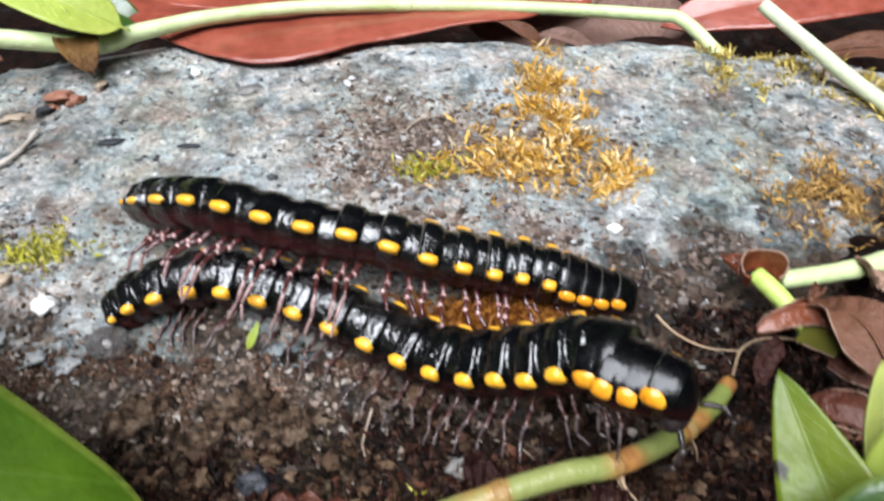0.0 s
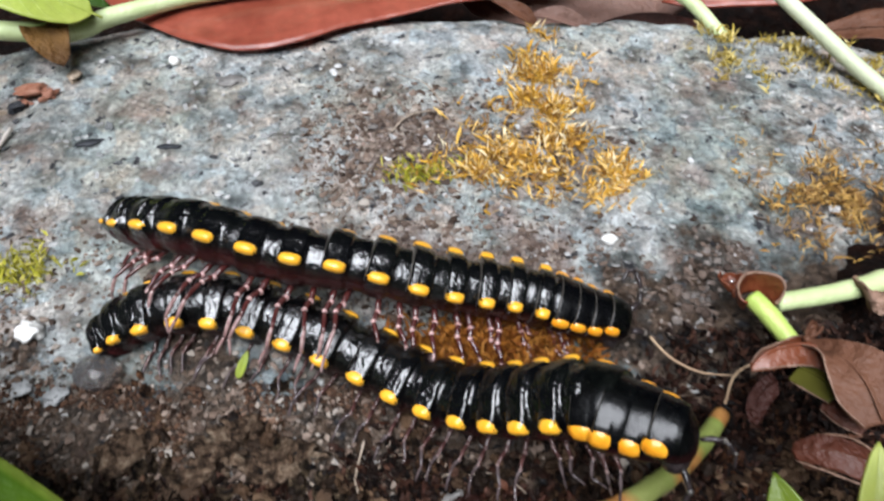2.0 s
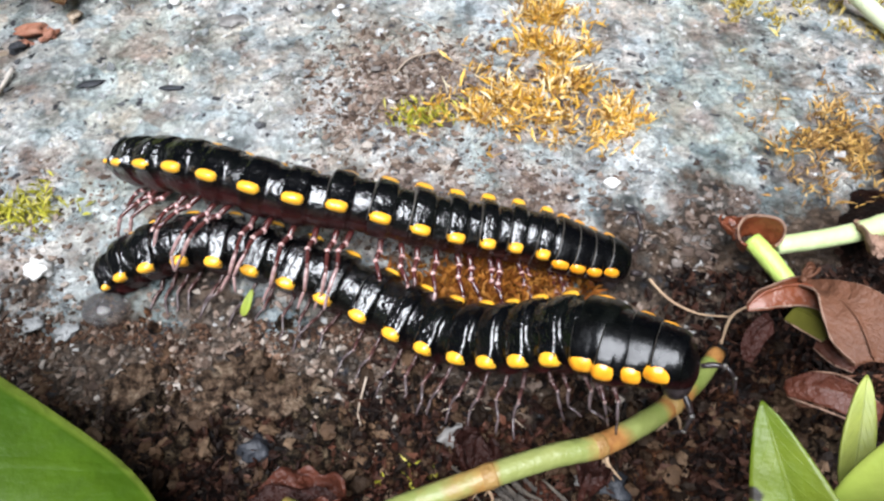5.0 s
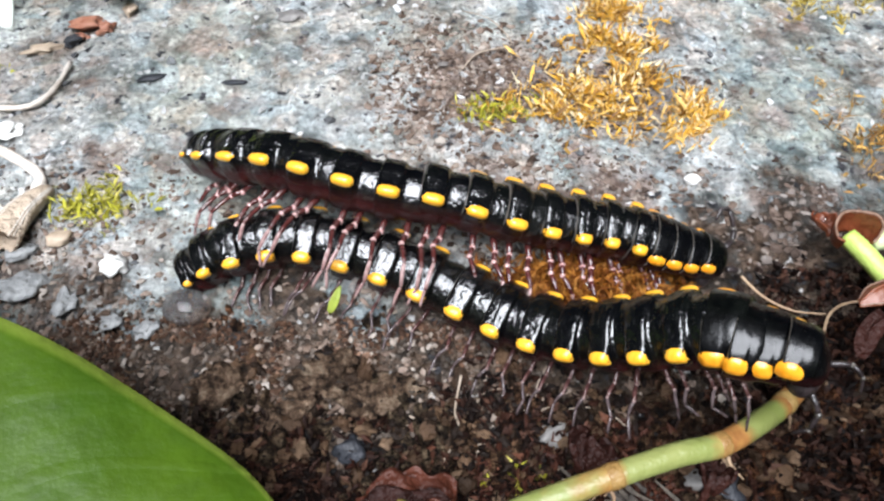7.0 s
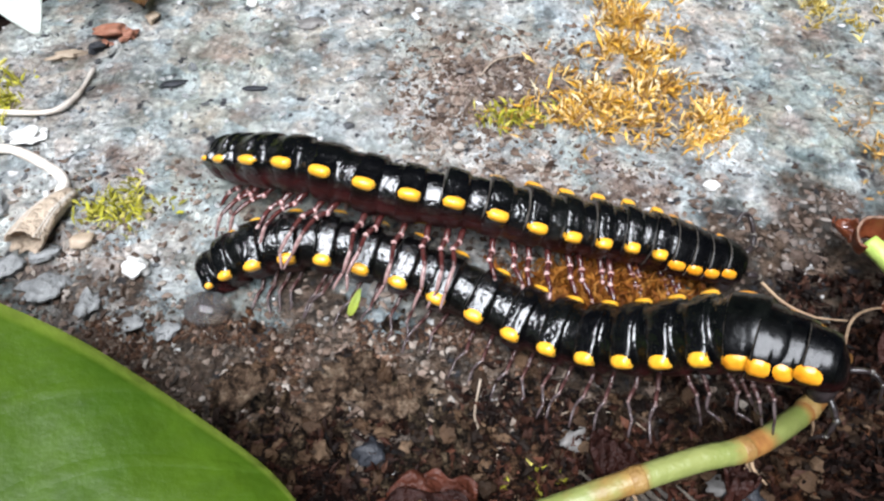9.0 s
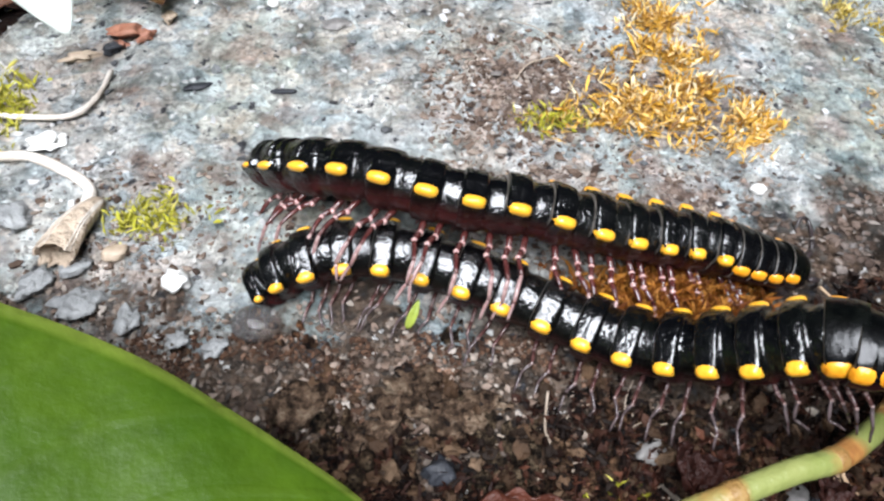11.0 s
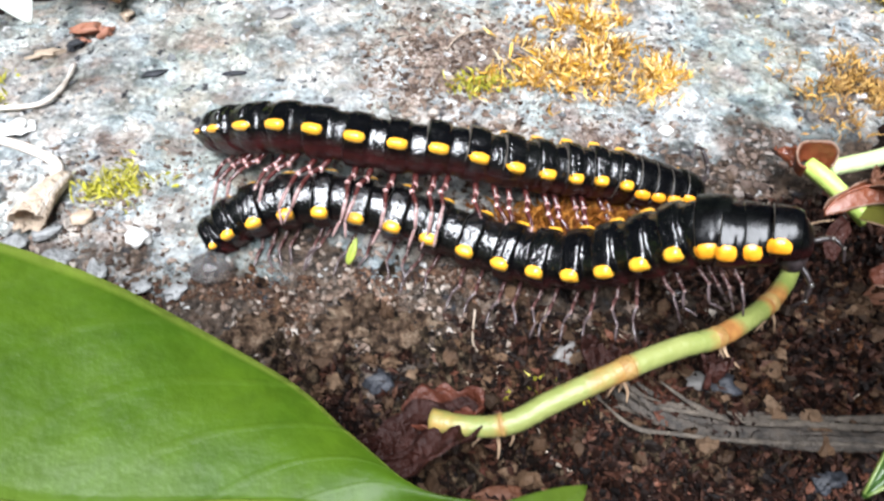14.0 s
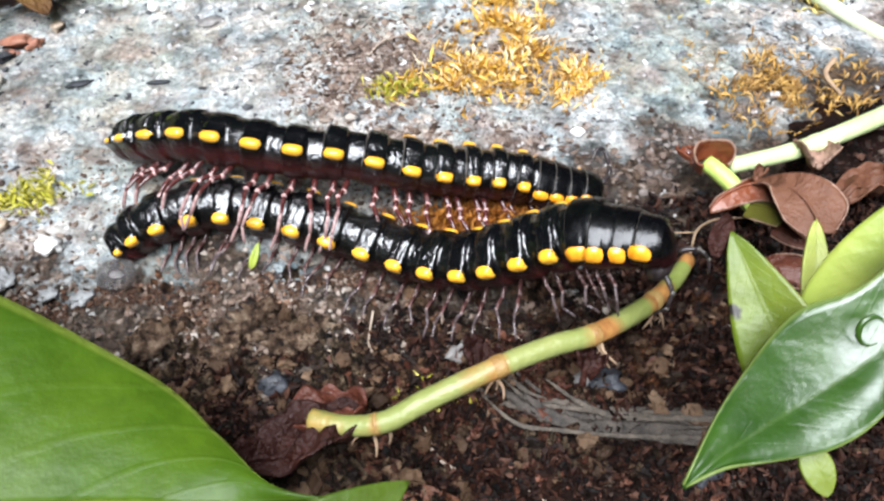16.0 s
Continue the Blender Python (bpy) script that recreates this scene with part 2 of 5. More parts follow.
STONE = stone_material()
SOIL = soil_material()
SHELL = shell_material("glossy_black_shell", 1.0)
SHELL_SMOOTH = shell_material("smooth_black_shell", 0.25)
SPOT = plain("waxy_yellow_spot", (0.84, 0.35, 0.010), (0.94, 0.51, 0.05), 8, 0.3, Coat_Weight=0.6, Coat_Roughness=0.24)
SPOT_FRONT = plain("waxy_orange_yellow_spot", (0.78, 0.27, 0.008), (0.90, 0.42, 0.03), 8, 0.32, Coat_Weight=0.5, Coat_Roughness=0.26)
RIM = plain("pale_brown_rim", (0.03, 0.028, 0.025), (0.15, 0.13, 0.11), 10, 0.3)
LEG = plain("dark_red_leg", (0.036, 0.0084, 0.0078), (0.096, 0.027, 0.024), 12, 0.16, Coat_Weight=0.5)
JOINT = plain("pale_pink_joint", (0.39, 0.203, 0.188), (0.585, 0.413, 0.39), 14, 0.16, Coat_Weight=0.5)
TARSUS = plain("greyish_purple_tarsus", (0.18, 0.085, 0.08), (0.46, 0.32, 0.30), 14, 0.14, Coat_Weight=0.5)
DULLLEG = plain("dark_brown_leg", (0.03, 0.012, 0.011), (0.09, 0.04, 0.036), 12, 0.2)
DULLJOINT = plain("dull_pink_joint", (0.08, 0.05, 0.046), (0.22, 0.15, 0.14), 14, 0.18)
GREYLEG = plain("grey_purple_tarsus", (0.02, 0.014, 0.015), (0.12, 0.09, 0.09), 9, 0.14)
DARKLEG = plain("black_antenna", (0.01, 0.008, 0.008), (0.04, 0.03, 0.03), 14, 0.28)
CRUST = crumb_material("brown_crumbs", [(0.0, (0.04, 0.025, 0.018)), (0.3, (0.11, 0.075, 0.055)), (0.6, (0.20, 0.145, 0.115)), (0.85, (0.26, 0.21, 0.17)), (1.0, (0.36, 0.32, 0.28))])
HUMUS = crumb_material("dark_humus_crumbs", [(0.0, (0.00224, 0.000936, 0.000642)), (0.35, (0.0089, 0.00342, 0.00179)), (0.7, (0.0224, 0.00842, 0.00462)), (0.92, (0.0422, 0.0167, 0.00928)), (1.0, (0.0756, 0.0359, 0.0232))])
LITTER = crumb_material("brown_leaf_litter", [(0.0, (0.00202, 0.000909, 0.000643)), (0.4, (0.00807, 0.00301, 0.00154)), (0.7, (0.0211, 0.00693, 0.0036)), (0.9, (0.0404, 0.0139, 0.0072)), (1.0, (0.0808, 0.0392, 0.0257))])
RUSTLITTER = crumb_material("rusty_leaf_shreds", [(0.0, (0.016, 0.0064, 0.0048)), (0.5, (0.056, 0.0192, 0.012)), (1.0, (0.12, 0.048, 0.0288))], 0.5)
CHIPS = crumb_material("stone_chips", [(0.0, (0.0504, 0.0344, 0.0273)), (0.35, (0.107, 0.0746, 0.0573)), (0.6, (0.164, 0.121, 0.0983)), (0.85, (0.17, 0.155, 0.144)), (1.0, (0.265, 0.218, 0.186))], 0.6)
TANCRUMB = crumb_material("tan_soil_crumbs", [(0.0, (0.0191, 0.00967, 0.00587)), (0.3, (0.0459, 0.0239, 0.0147)), (0.7, (0.0765, 0.0398, 0.0235)), (0.93, (0.122, 0.0655, 0.0402)), (1.0, (0.199, 0.12, 0.0808))], 0.8)
SOILCLUMP = crumb_material("tan_brown_soil_clumps", [(0.0, (0.00495, 0.0023, 0.00154)), (0.3, (0.0174, 0.00921, 0.00463)), (0.6, (0.0495, 0.0267, 0.0139)), (0.85, (0.0928, 0.0534, 0.0294)), (1.0, (0.136, 0.0875, 0.054))])
FRONTGRIT = crumb_material("grey_brown_grit", [(0.0, (0.0242, 0.0192, 0.0155)), (0.5, (0.0806, 0.0629, 0.0495)), (0.85, (0.137, 0.109, 0.0898)), (1.0, (0.21, 0.171, 0.142))], 0.6)
GRIT = crumb_material("grey_grit", [(0.0, (0.05, 0.05, 0.055)), (0.4, (0.22, 0.23, 0.23)), (0.75, (0.40, 0.40, 0.39)), (1.0, (0.62, 0.61, 0.6))], 0.5)
MOSS = crumb_material("orange_yellow_moss", [(0.0, (0.246, 0.143, 0.07)), (0.2, (0.409, 0.2, 0.0306)), (0.45, (0.655, 0.361, 0.0438)), (0.65, (0.777, 0.475, 0.0963)), (0.82, (0.839, 0.57, 0.21)), (1.0, (0.856, 0.76, 0.525))], 0.7)
MOSS_GREEN = crumb_material("yellow_green_moss", [(0.0, (0.18, 0.17, 0.015)), (0.5, (0.46, 0.44, 0.04)), (1.0, (0.68, 0.60, 0.16))], 0.6)
BROWNMOSS = crumb_material("brownish_moss", [(0.0, (0.168, 0.0855, 0.032)), (0.4, (0.357, 0.199, 0.064)), (0.75, (0.588, 0.351, 0.088)), (1.0, (0.693, 0.475, 0.2))], 0.6)
OLIVEMOSS = crumb_material("olive_yellow_moss", [(0.0, (0.22, 0.15, 0.03)), (0.5, (0.52, 0.39, 0.07)), (1.0, (0.72, 0.60, 0.26))], 0.6)
RUSTMOSS = crumb_material("rusty_moss", [(0.0, (0.104, 0.029, 0.006)), (0.5, (0.234, 0.0754, 0.009)), (1.0, (0.358, 0.157, 0.03))], 0.6)
def stem_material(name, a, b):
    m = Mat(name, 0.42)
    col = m.ramp(m.noise(1.4, 5, 0.6), [(0.3, a), (0.7, b)])
    att = m.n.new("ShaderNodeAttribute")
    att.attribute_name = "worn"
    fac = m.ramp(m.math("ADD", att.outputs["Fac"], m.math("MULTIPLY", m.math("SUBTRACT", m.noise(6, 4), 0.5), 0.8)), [(0.25, 0.0), (0.75, 1.0)])
    col = m.mix(fac, col, m.ramp(m.noise(7, 4), [(0.3, (0.20, 0.075, 0.022)), (0.7, (0.42, 0.21, 0.06))]))
    return m.color(col).bump(m.noise(9, 4), 0.02).m


STEM = stem_material("pale_green_stem", (0.144, 0.184, 0.036), (0.245, 0.265, 0.0874))
STEM_PALE = stem_material("pale_whitish_stem", (0.42, 0.52, 0.22), (0.60, 0.68, 0.38))
STEM_BRIGHT = plain("bright_green_stem", (0.30, 0.46, 0.06), (0.50, 0.62, 0.16), 0.8, 0.42)
STEM_WHITE = plain("whitish_green_stem", (0.50, 0.55, 0.35), (0.66, 0.69, 0.50), 0.8, 0.45)
STEM_YELLOW = plain("yellow_stem", (0.192, 0.156, 0.016), (0.288, 0.23, 0.032), 1.5, 0.4)
RIB = plain("leaf_rib_green", (0.07, 0.115, 0.010), (0.12, 0.17, 0.018), 2, 0.6, Specular_IOR_Level=0.15)
NODE = plain("rusty_brown_node", (0.195, 0.09, 0.0225), (0.345, 0.225, 0.075), 5, 0.5, 12, 0.03)
ORANGE = plain("orange_stub", (0.62, 0.24, 0.02), (0.75, 0.40, 0.04), 5, 0.5)
ROOT = plain("pale_dry_root", (0.54, 0.46, 0.38), (0.78, 0.72, 0.65), 4, 0.65, 25, 0.02)
ROOTFINE = plain("fine_tan_rootlet", (0.22, 0.17, 0.12), (0.42, 0.34, 0.27), 6, 0.6)
ROOTBROWN = plain("tan_root", (0.25, 0.15, 0.09), (0.45, 0.32, 0.2), 4, 0.65, 25, 0.02)
STICK = plain("dark_rotten_stick", (0.006, 0.005, 0.004), (0.07, 0.055, 0.042), 9, 0.7, 20, 0.04)
STICKPALE = plain("weathered_splinter", (0.0252, 0.0198, 0.0151), (0.108, 0.0864, 0.0648), 9, 0.7, 22, 0.04)
WHITE = plain("white_quartz", (0.66, 0.65, 0.62), (0.85, 0.84, 0.8), 6, 0.45)
BLACKSTONE = plain("blue_black_stone", (0.009, 0.010, 0.013), (0.034, 0.037, 0.045), 6, 0.55, 14, 0.03)
GREYSTONE = plain("grey_pebble", (0.096, 0.092, 0.088), (0.24, 0.224, 0.208), 6, 0.6)
CHIP = plain("dull_grey_fragment", (0.16, 0.165, 0.165), (0.38, 0.385, 0.38), 5, 0.65, 14, 0.06)
TANSTONE = plain("tan_flake", (0.32, 0.24, 0.17), (0.5, 0.4, 0.3), 6, 0.6)
REDCHIP = plain("reddish_chip", (0.25, 0.09, 0.05), (0.42, 0.2, 0.13), 6, 0.6)
def clod_material():
    m = Mat("brown_crumbly_clod", 0.85)
    col = m.ramp(m.noise(7, 7, 0.75), [(0.38, (0.014, 0.009, 0.006)), (0.46, (0.10, 0.062, 0.040)), (0.54, (0.22, 0.145, 0.095)), (0.62, (0.36, 0.27, 0.19))])
    m.set(Specular_IOR_Level=0.12)
    return m.color(col).bump(m.cells(9.0, "Distance"), 0.2).bump(m.noise(7, 6, 0.75), 0.35).m


def crumbly_material():
    m = Mat("crumbly_brown_soil", 0.85)
    col = m.ramp(m.noise(9, 7, 0.75), [(0.40, (0.003, 0.002, 0.0016)), (0.47, (0.024, 0.016, 0.010)), (0.55, (0.078, 0.055, 0.034)), (0.66, (0.18, 0.132, 0.086))])
    col = m.mix(0.6, col, m.ramp(m.cells(15.0), [(0.2, (0.55, 0.52, 0.5)), (0.5, (1.0, 0.97, 0.93)), (0.85, (1.35, 1.3, 1.22))]), "MULTIPLY")
    rust = m.ramp(m.math("ADD", m.noise(0.6, 3), m.math("MULTIPLY", m.axis(0), 3.0)), [(0.45, 0.0), (0.62, 0.85)])
    col = m.mix(rust, col, m.mix(1.0, col, (1.0, 0.50, 0.32), "MULTIPLY"))
    m.set(Specular_IOR_Level=0.12)
    return m.color(col).bump(m.noise(26, 6, 0.72), 0.10).bump(m.cells(15.0, "Distance"), 0.06).m


CLOD = clod_material()
CRUMBLY = crumbly_material()
LEAF_BIG = leaf_material("glossy_green_leaf", (0.036, 0.084, 0.004), (0.070, 0.130, 0.007), (0.12, 0.19, 0.03), 0.45, coat=0.1, edge=(0.30, 0.40, 0.06), vein_share=0.14, shine=0.22, waves=0.05)
LEAF_GREEN = leaf_material("fresh_green_leaf", (0.0173, 0.059, 0.00504), (0.049, 0.112, 0.0126), (0.115, 0.191, 0.0403), 0.30, coat=0.7, waves=0.1, vein_share=0.04, edge=(0.173, 0.236, 0.0605))
LEAF_YELLOW = leaf_material("yellowish_green_leaf", (0.105, 0.161, 0.0105), (0.195, 0.232, 0.0195), (0.27, 0.315, 0.0675), 0.42, spots=0.41, vein_share=0.03)
LEAF_LIME = leaf_material("pale_lime_leaf", (0.36, 0.46, 0.06), (0.5, 0.55, 0.12), (0.5, 0.58, 0.2), 0.42)
LEAF_LIME2 = leaf_material("yellow_green_glossy_leaf", (0.0382, 0.0829, 0.00637), (0.0829, 0.128, 0.0115), (0.102, 0.147, 0.0319), 0.4, vein_share=0.05)
LEAF_BRICK = leaf_material("brick_red_fallen_leaf", (0.221, 0.0416, 0.0234), (0.429, 0.107, 0.065), (0.39, 0.13, 0.078), 0.36, vein_share=0.05, shine=0.5, coat=0.5, waves=0.12)
LEAF_WAN = leaf_material("lime_leaf", (0.26, 0.36, 0.045), (0.42, 0.47, 0.10), (0.46, 0.50, 0.16), 0.42, vein_share=0.02, coat=0.2)
LEAF_SHEATH = leaf_material("glossy_rust_sheath", (0.15, 0.0354, 0.0143), (0.27, 0.0782, 0.0325), (0.27, 0.102, 0.052), 0.35, coat=0.3, vein_share=0.03, crumple=0.04)
LEAF_PALE = leaf_material("pale_bleached_leaf", (0.74, 0.79, 0.72), (0.86, 0.88, 0.83), (0.6, 0.72, 0.55), 0.35, coat=0.5, vein_share=0.03)
LEAF_RED = leaf_material("reddish_brown_dead_leaf", (0.0682, 0.0176, 0.009), (0.149, 0.044, 0.024), (0.174, 0.0715, 0.04), 0.45, coat=0.1, vein_share=0.05, crumple=0.1)
LEAF_OLIVE = leaf_material("olive_dying_leaf", (0.07, 0.075, 0.012), (0.15, 0.14, 0.02), (0.2, 0.18, 0.05), 0.45, vein_share=0.03)
LEAF_BROWN = leaf_material("dry_brown_leaf", (0.0992, 0.0364, 0.0177), (0.205, 0.0924, 0.0546), (0.248, 0.129, 0.0832), 0.5, vein_share=0.06, shine=0.3, crumple=0.07)
LEAF_DARK = leaf_material("dark_red_wet_leaf", (0.0138, 0.0044, 0.0033), (0.055, 0.0154, 0.0099), (0.077, 0.0275, 0.0165), 0.5, vein_share=0.04, shine=0.3, crumple=0.16)
LEAF_OCHRE = leaf_material("wilted_ochre_leaf", (0.091, 0.035, 0.0084), (0.252, 0.126, 0.028), (0.252, 0.14, 0.035), 0.5, crumple=0.2)
LEAF_ROSY = leaf_material("rosy_brown_old_leaf", (0.15, 0.075, 0.055), (0.27, 0.155, 0.12), (0.25, 0.15, 0.11), 0.5, crumple=0.12)
LEAF_PAPER2 = leaf_material("rosy_brown_dry_leaf", (0.288, 0.16, 0.104), (0.416, 0.264, 0.192), (0.4, 0.288, 0.224), 0.6, crumple=0.15)
LEAF_PAPER = leaf_material("papery_tan_leaf", (0.48, 0.36, 0.25), (0.72, 0.59, 0.46), (0.56, 0.44, 0.32), 0.65, crumple=0.2)
MURKY = Mat("murky_water", 0.03).color((0.9, 0.86, 0.85)).set(Transmission_Weight=0.95, IOR=1.33).m
WATER = Mat("water_drop", 0.03).color((0.92, 0.9, 0.9)).set(Transmission_Weight=1.0, IOR=1.33).m


# ------------------------------------------------------------ mesh helpers
def mesh_object(name, verts, faces, mats, parent=None, label="", smooth=True, slots=None, uvs=None):
    """verts in centimetres, in the parent's space."""
    me = bpy.data.meshes.new(name)
    me.from_pydata([tuple(float(c) * U for c in v) for v in verts], [], [tuple(f) for f in faces])
    for m in mats if isinstance(mats, (list, tuple)) else [mats]:
        me.materials.append(m)
    if slots is not None:
        me.polygons.foreach_set("material_index", slots)
    if smooth:
        me.polygons.foreach_set("use_smooth", [True] * len(me.polygons))
    if uvs is not None:
        layer = me.uv_layers.new(name="UVMap")
        idx = np.empty(len(me.loops), dtype=np.int32)
        me.loops.foreach_get("vertex_index", idx)
        layer.data.foreach_set("uv", np.asarray(uvs, dtype=np.float32)[idx].ravel())
    me.update()
    ob = new(name, me)
    if parent is not None:
        ob.parent = parent
    if label:
        tagged(ob, label)
    return ob


def empty(name, at, label, category, group=""):
    ob = new(name)
    ob.empty_display_size = 0.005
    ob.location = cm(at)
    return tagged(ob, label, category, group)


def smooth_line(points, n):
    """A Catmull-Rom line through the points."""
    p = [Vector(q) for q in points]
    p = [p[0] * 2 - p[1], *p, p[-1] * 2 - p[-2]]
    out = []
    for k in range(n + 1):
        s = k / n * (len(p) - 3)
        i = min(int(s), len(p) - 4)
        t = s - i
        a, b, c, d = p[i : i + 4]
        out.append(0.5 * (2 * b + (c - a) * t + (2 * a - 5 * b + 4 * c - d) * t * t + (3 * b - a - 3 * c + d) * t ** 3))
    return out


def tube(points, radii, n=24, sides=10, flat=1.0, wob=0.0, seed=0):
    """A closed tapered tube along a smooth line: verts and faces."""
    rnd = random.Random(seed)
    line = smooth_line(points, n)
    side = None
    verts, faces = [], []
    for k, c in enumerate(line):
        t = (line[min(k + 1, n)] - line[max(k - 1, 0)]).normalized()
        side = (side or t.orthogonal())
        side = (side - t * side.dot(t)).normalized()
        up = t.cross(side)
        r = float(np.interp(k / n, np.linspace(0, 1, len(radii)), radii)) * (1 + wob * (rnd.random() - 0.5))
        for j in range(sides):
            a = 2 * math.pi * j / sides
            verts.append(c + side * (math.cos(a) * r) + up * (math.sin(a) * r * flat))
        if k:
            o = (k - 1) * sides
            faces += [(o + j, o + (j + 1) % sides, o + sides + (j + 1) % sides, o + sides + j) for j in range(sides)]
    faces.append(tuple(range(sides - 1, -1, -1)))
    faces.append(tuple(range(n * sides, (n + 1) * sides)))
    return verts, faces


def blob(center, size, seed, rough=0.25, res=2, turn=0.0):
    """An uneven rounded lump."""
    bm = bmesh.new()
    bmesh.ops.create_icosphere(bm, subdivisions=res, radius=1.0)
    rot = Matrix.Rotation(turn, 3, "Z")
    verts = []
    for v in bm.verts:
        d = 1 + rough * noise.noise(v.co * 1.3 + Vector((seed * 7.1, seed * 3.7, 0))) + 0.4 * rough * noise.noise(v.co * 3.1 + Vector((seed, 0, seed)))
        q = rot @ Vector((v.co.x * d * size[0], v.co.y * d * size[1], v.co.z * d * size[2]))
        verts.append(Vector(center) + q)
    faces = [[v.index for v in f.verts] for f in bm.faces]
    bm.free()
    return verts, faces


def join(*pieces):
    verts, faces = [], []
    for v, f in pieces:
        o = len(verts)
        verts += list(v)
        faces += [tuple(i + o for i in q) for q in f]
    return verts, faces


# ------------------------------------------------------------ ground
def fbm(x, y, s, octaves=4, seed=0.0):
    return noise.fractal(Vector((x * s + seed, y * s - seed, seed * 1.7)), 0.9, 2.1, octaves)


def slope(x, y):
    """The general lie of the stone: it falls towards the front."""
    return -0.45 + 0.25 * (y - 5) - (0.06 * (5 - y) ** 1.2 if y < 5 else 0.0)


def back_edge(x):
    """How far back the stone reaches."""
    return float(np.interp(x, [-9, -7, -6.5, -6.1, -5, -4, -2, 0.5, 3, 5, 8], [6.5, 7.9, 8.4, 9.2, 9.55, 9.8, 9.9, 10.0, 9.95, 9.65, 8.6])) + 0.15 * noise.noise(Vector((x * 1.3, 3.0, 0.0)))


def soil_share(x, y):
    """0 on bare stone, 1 where soil lies on it."""
    n = fbm(x, y, 0.9, 3, 5.0)
    front = (4.0 + 0.12 * x - y) * 1.6 + n * 0.9
    right = (x - 1.6) * 0.8 + (5.0 - y) * 1.1 - 0.6 + n * 0.8
    return max(0.0, min(1.0, max(front, right)))


def stone_z(x, y):
    z = slope(x, y) + 0.05 * fbm(x, y, 0.8, 4) + 0.03 * fbm(x, y, 3.2, 4, 9.0) + 0.010 * fbm(x, y, 9.0, 3, 21.0)
    if y < 4.6:
        z += min(1.0, (4.6 - y) * 1.2) * (0.08 * fbm(x, y, 2.0, 4, 41.0) + 0.06 * fbm(x, y, 4.5, 4, 47.0))
    e = back_edge(x) - y
    if e < 0.6:
        z -= 0.35 * (0.6 - e) ** 2 if e > 0 else 0.126 + 0.42 * -e + 1.6 * min(-e, 1.2) ** 2
    w = abs(x + 0.5) - 8.2
    if w > 0:
        z -= 0.8 * w * w
    return z


def ground_z(x, y):
    """The highest of stone and soil."""
    return max(stone_z(x, y), soil_z(x, y))


def soil_z(x, y):
    z = slope(x, y) - 0.22 + 0.26 * soil_share(x, y)
    z += 0.08 * fbm(x, y, 1.1, 5, 3.0) + 0.055 * fbm(x, y, 3.6, 4, 11.0) + 0.025 * fbm(x, y, 8.0, 3, 13.0)
    if y > 9.0:
        z -= 0.75 * min(y - 9.0, 2.0)
    return z


def sheet(name, xs, ys, fz, mat):
    verts = [(x, y, fz(x, y)) for y in ys for x in xs]
    n = len(xs)
    faces = [(j * n + i, j * n + i + 1, (j + 1) * n + i + 1, (j + 1) * n + i) for j in range(len(ys) - 1) for i in range(n - 1)]
    return mesh_object(name, verts, faces, mat)


def spread(lo, hi, step, far):
    """Even steps from lo to hi, then growing ones out to far."""
    core = list(np.arange(lo, hi + step / 2, step))
    out, d = [], step * 3
    while sum(out) < far:
        out.append(d)
        d *= 1.6
    left = lo - np.cumsum(out)
    right = hi + np.cumsum(out)
    return [*left[::-1], *core, *right]


def soil_far(x, y):
    """Near the stone the soil, farther out gently rolling ground."""
    r = max(abs(x) - 10, abs(y - 6) - 8, 0.0)
    if r <= 0:
        return soil_z(x, y)
    c = soil_z(max(-10, min(10, x)), max(-2, min(14, y)))
    return c * math.exp(-r / 30) - 1.5 * (1 - math.exp(-r / 30)) + 0.3 * fbm(x, y, 0.1, 3)


ground = sheet("ground", spread(-8, 8, 0.055, 30000), spread(1.0, 12.0, 0.055, 30000), soil_far, SOIL)
tagged(ground, "damp reddish-brown soil with humus round the stone", "ground", kind="structure")
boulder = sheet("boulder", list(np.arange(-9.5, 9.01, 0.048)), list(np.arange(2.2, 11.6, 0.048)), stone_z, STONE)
def dirt_shade(x, y):
    """How far soil stains the stone: in front, beside the heads, on a crust at the back and left of the tails; painted
    shade on the far corner is added in.
    """
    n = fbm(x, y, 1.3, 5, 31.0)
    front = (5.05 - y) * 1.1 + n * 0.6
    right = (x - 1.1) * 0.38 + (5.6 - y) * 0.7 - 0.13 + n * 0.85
    # shade from growth overhead, painted onto the far corner of the stone
    far_shade = 0.2 * bump_at(x, y, 3.7, 8.0, 1.9, 1.5)
    return max(0.0, min(1.0, max(front, min(right, 0.68), far_shade)))


def crust(x, y):
    """Where a pinkish brown crust of grit sticks to the stone."""
    n = fbm(x, y, 1.3, 5, 37.0)
    c = 1.1 * bump_at(x, y, -0.5, 7.35, 0.9, 0.65) + 0.95 * bump_at(x, y, 0.4, 5.8, 1.5, 0.5) + 0.8 * bump_at(x, y, 1.3, 7.3, 1.1, 0.9) + 0.85 * bump_at(x, y, -4.4, 5.0, 0.9, 0.8) + 0.6 * bump_at(x, y, -3.4, 6.0, 0.6, 0.4)
    c += 0.9 * bump_at(x, y, 2.3, 5.4, 0.9, 0.5) + 0.55 * bump_at(x, y, 3.3, 6.0, 0.9, 0.5) + 0.8 * bump_at(x, y, 4.5, 6.7, 0.9, 0.6) + 0.5 * bump_at(x, y, -2.6, 7.6, 0.8, 0.4) + 0.75 * bump_at(x, y, -5.3, 7.7, 0.9, 0.4) + 0.6 * bump_at(x, y, -3.2, 6.5, 0.6, 0.5) + 0.7 * bump_at(x, y, -4.9, 6.2, 0.7, 0.3)
    return max(0.0, min(1.0, c - 0.2 + n * 0.7))


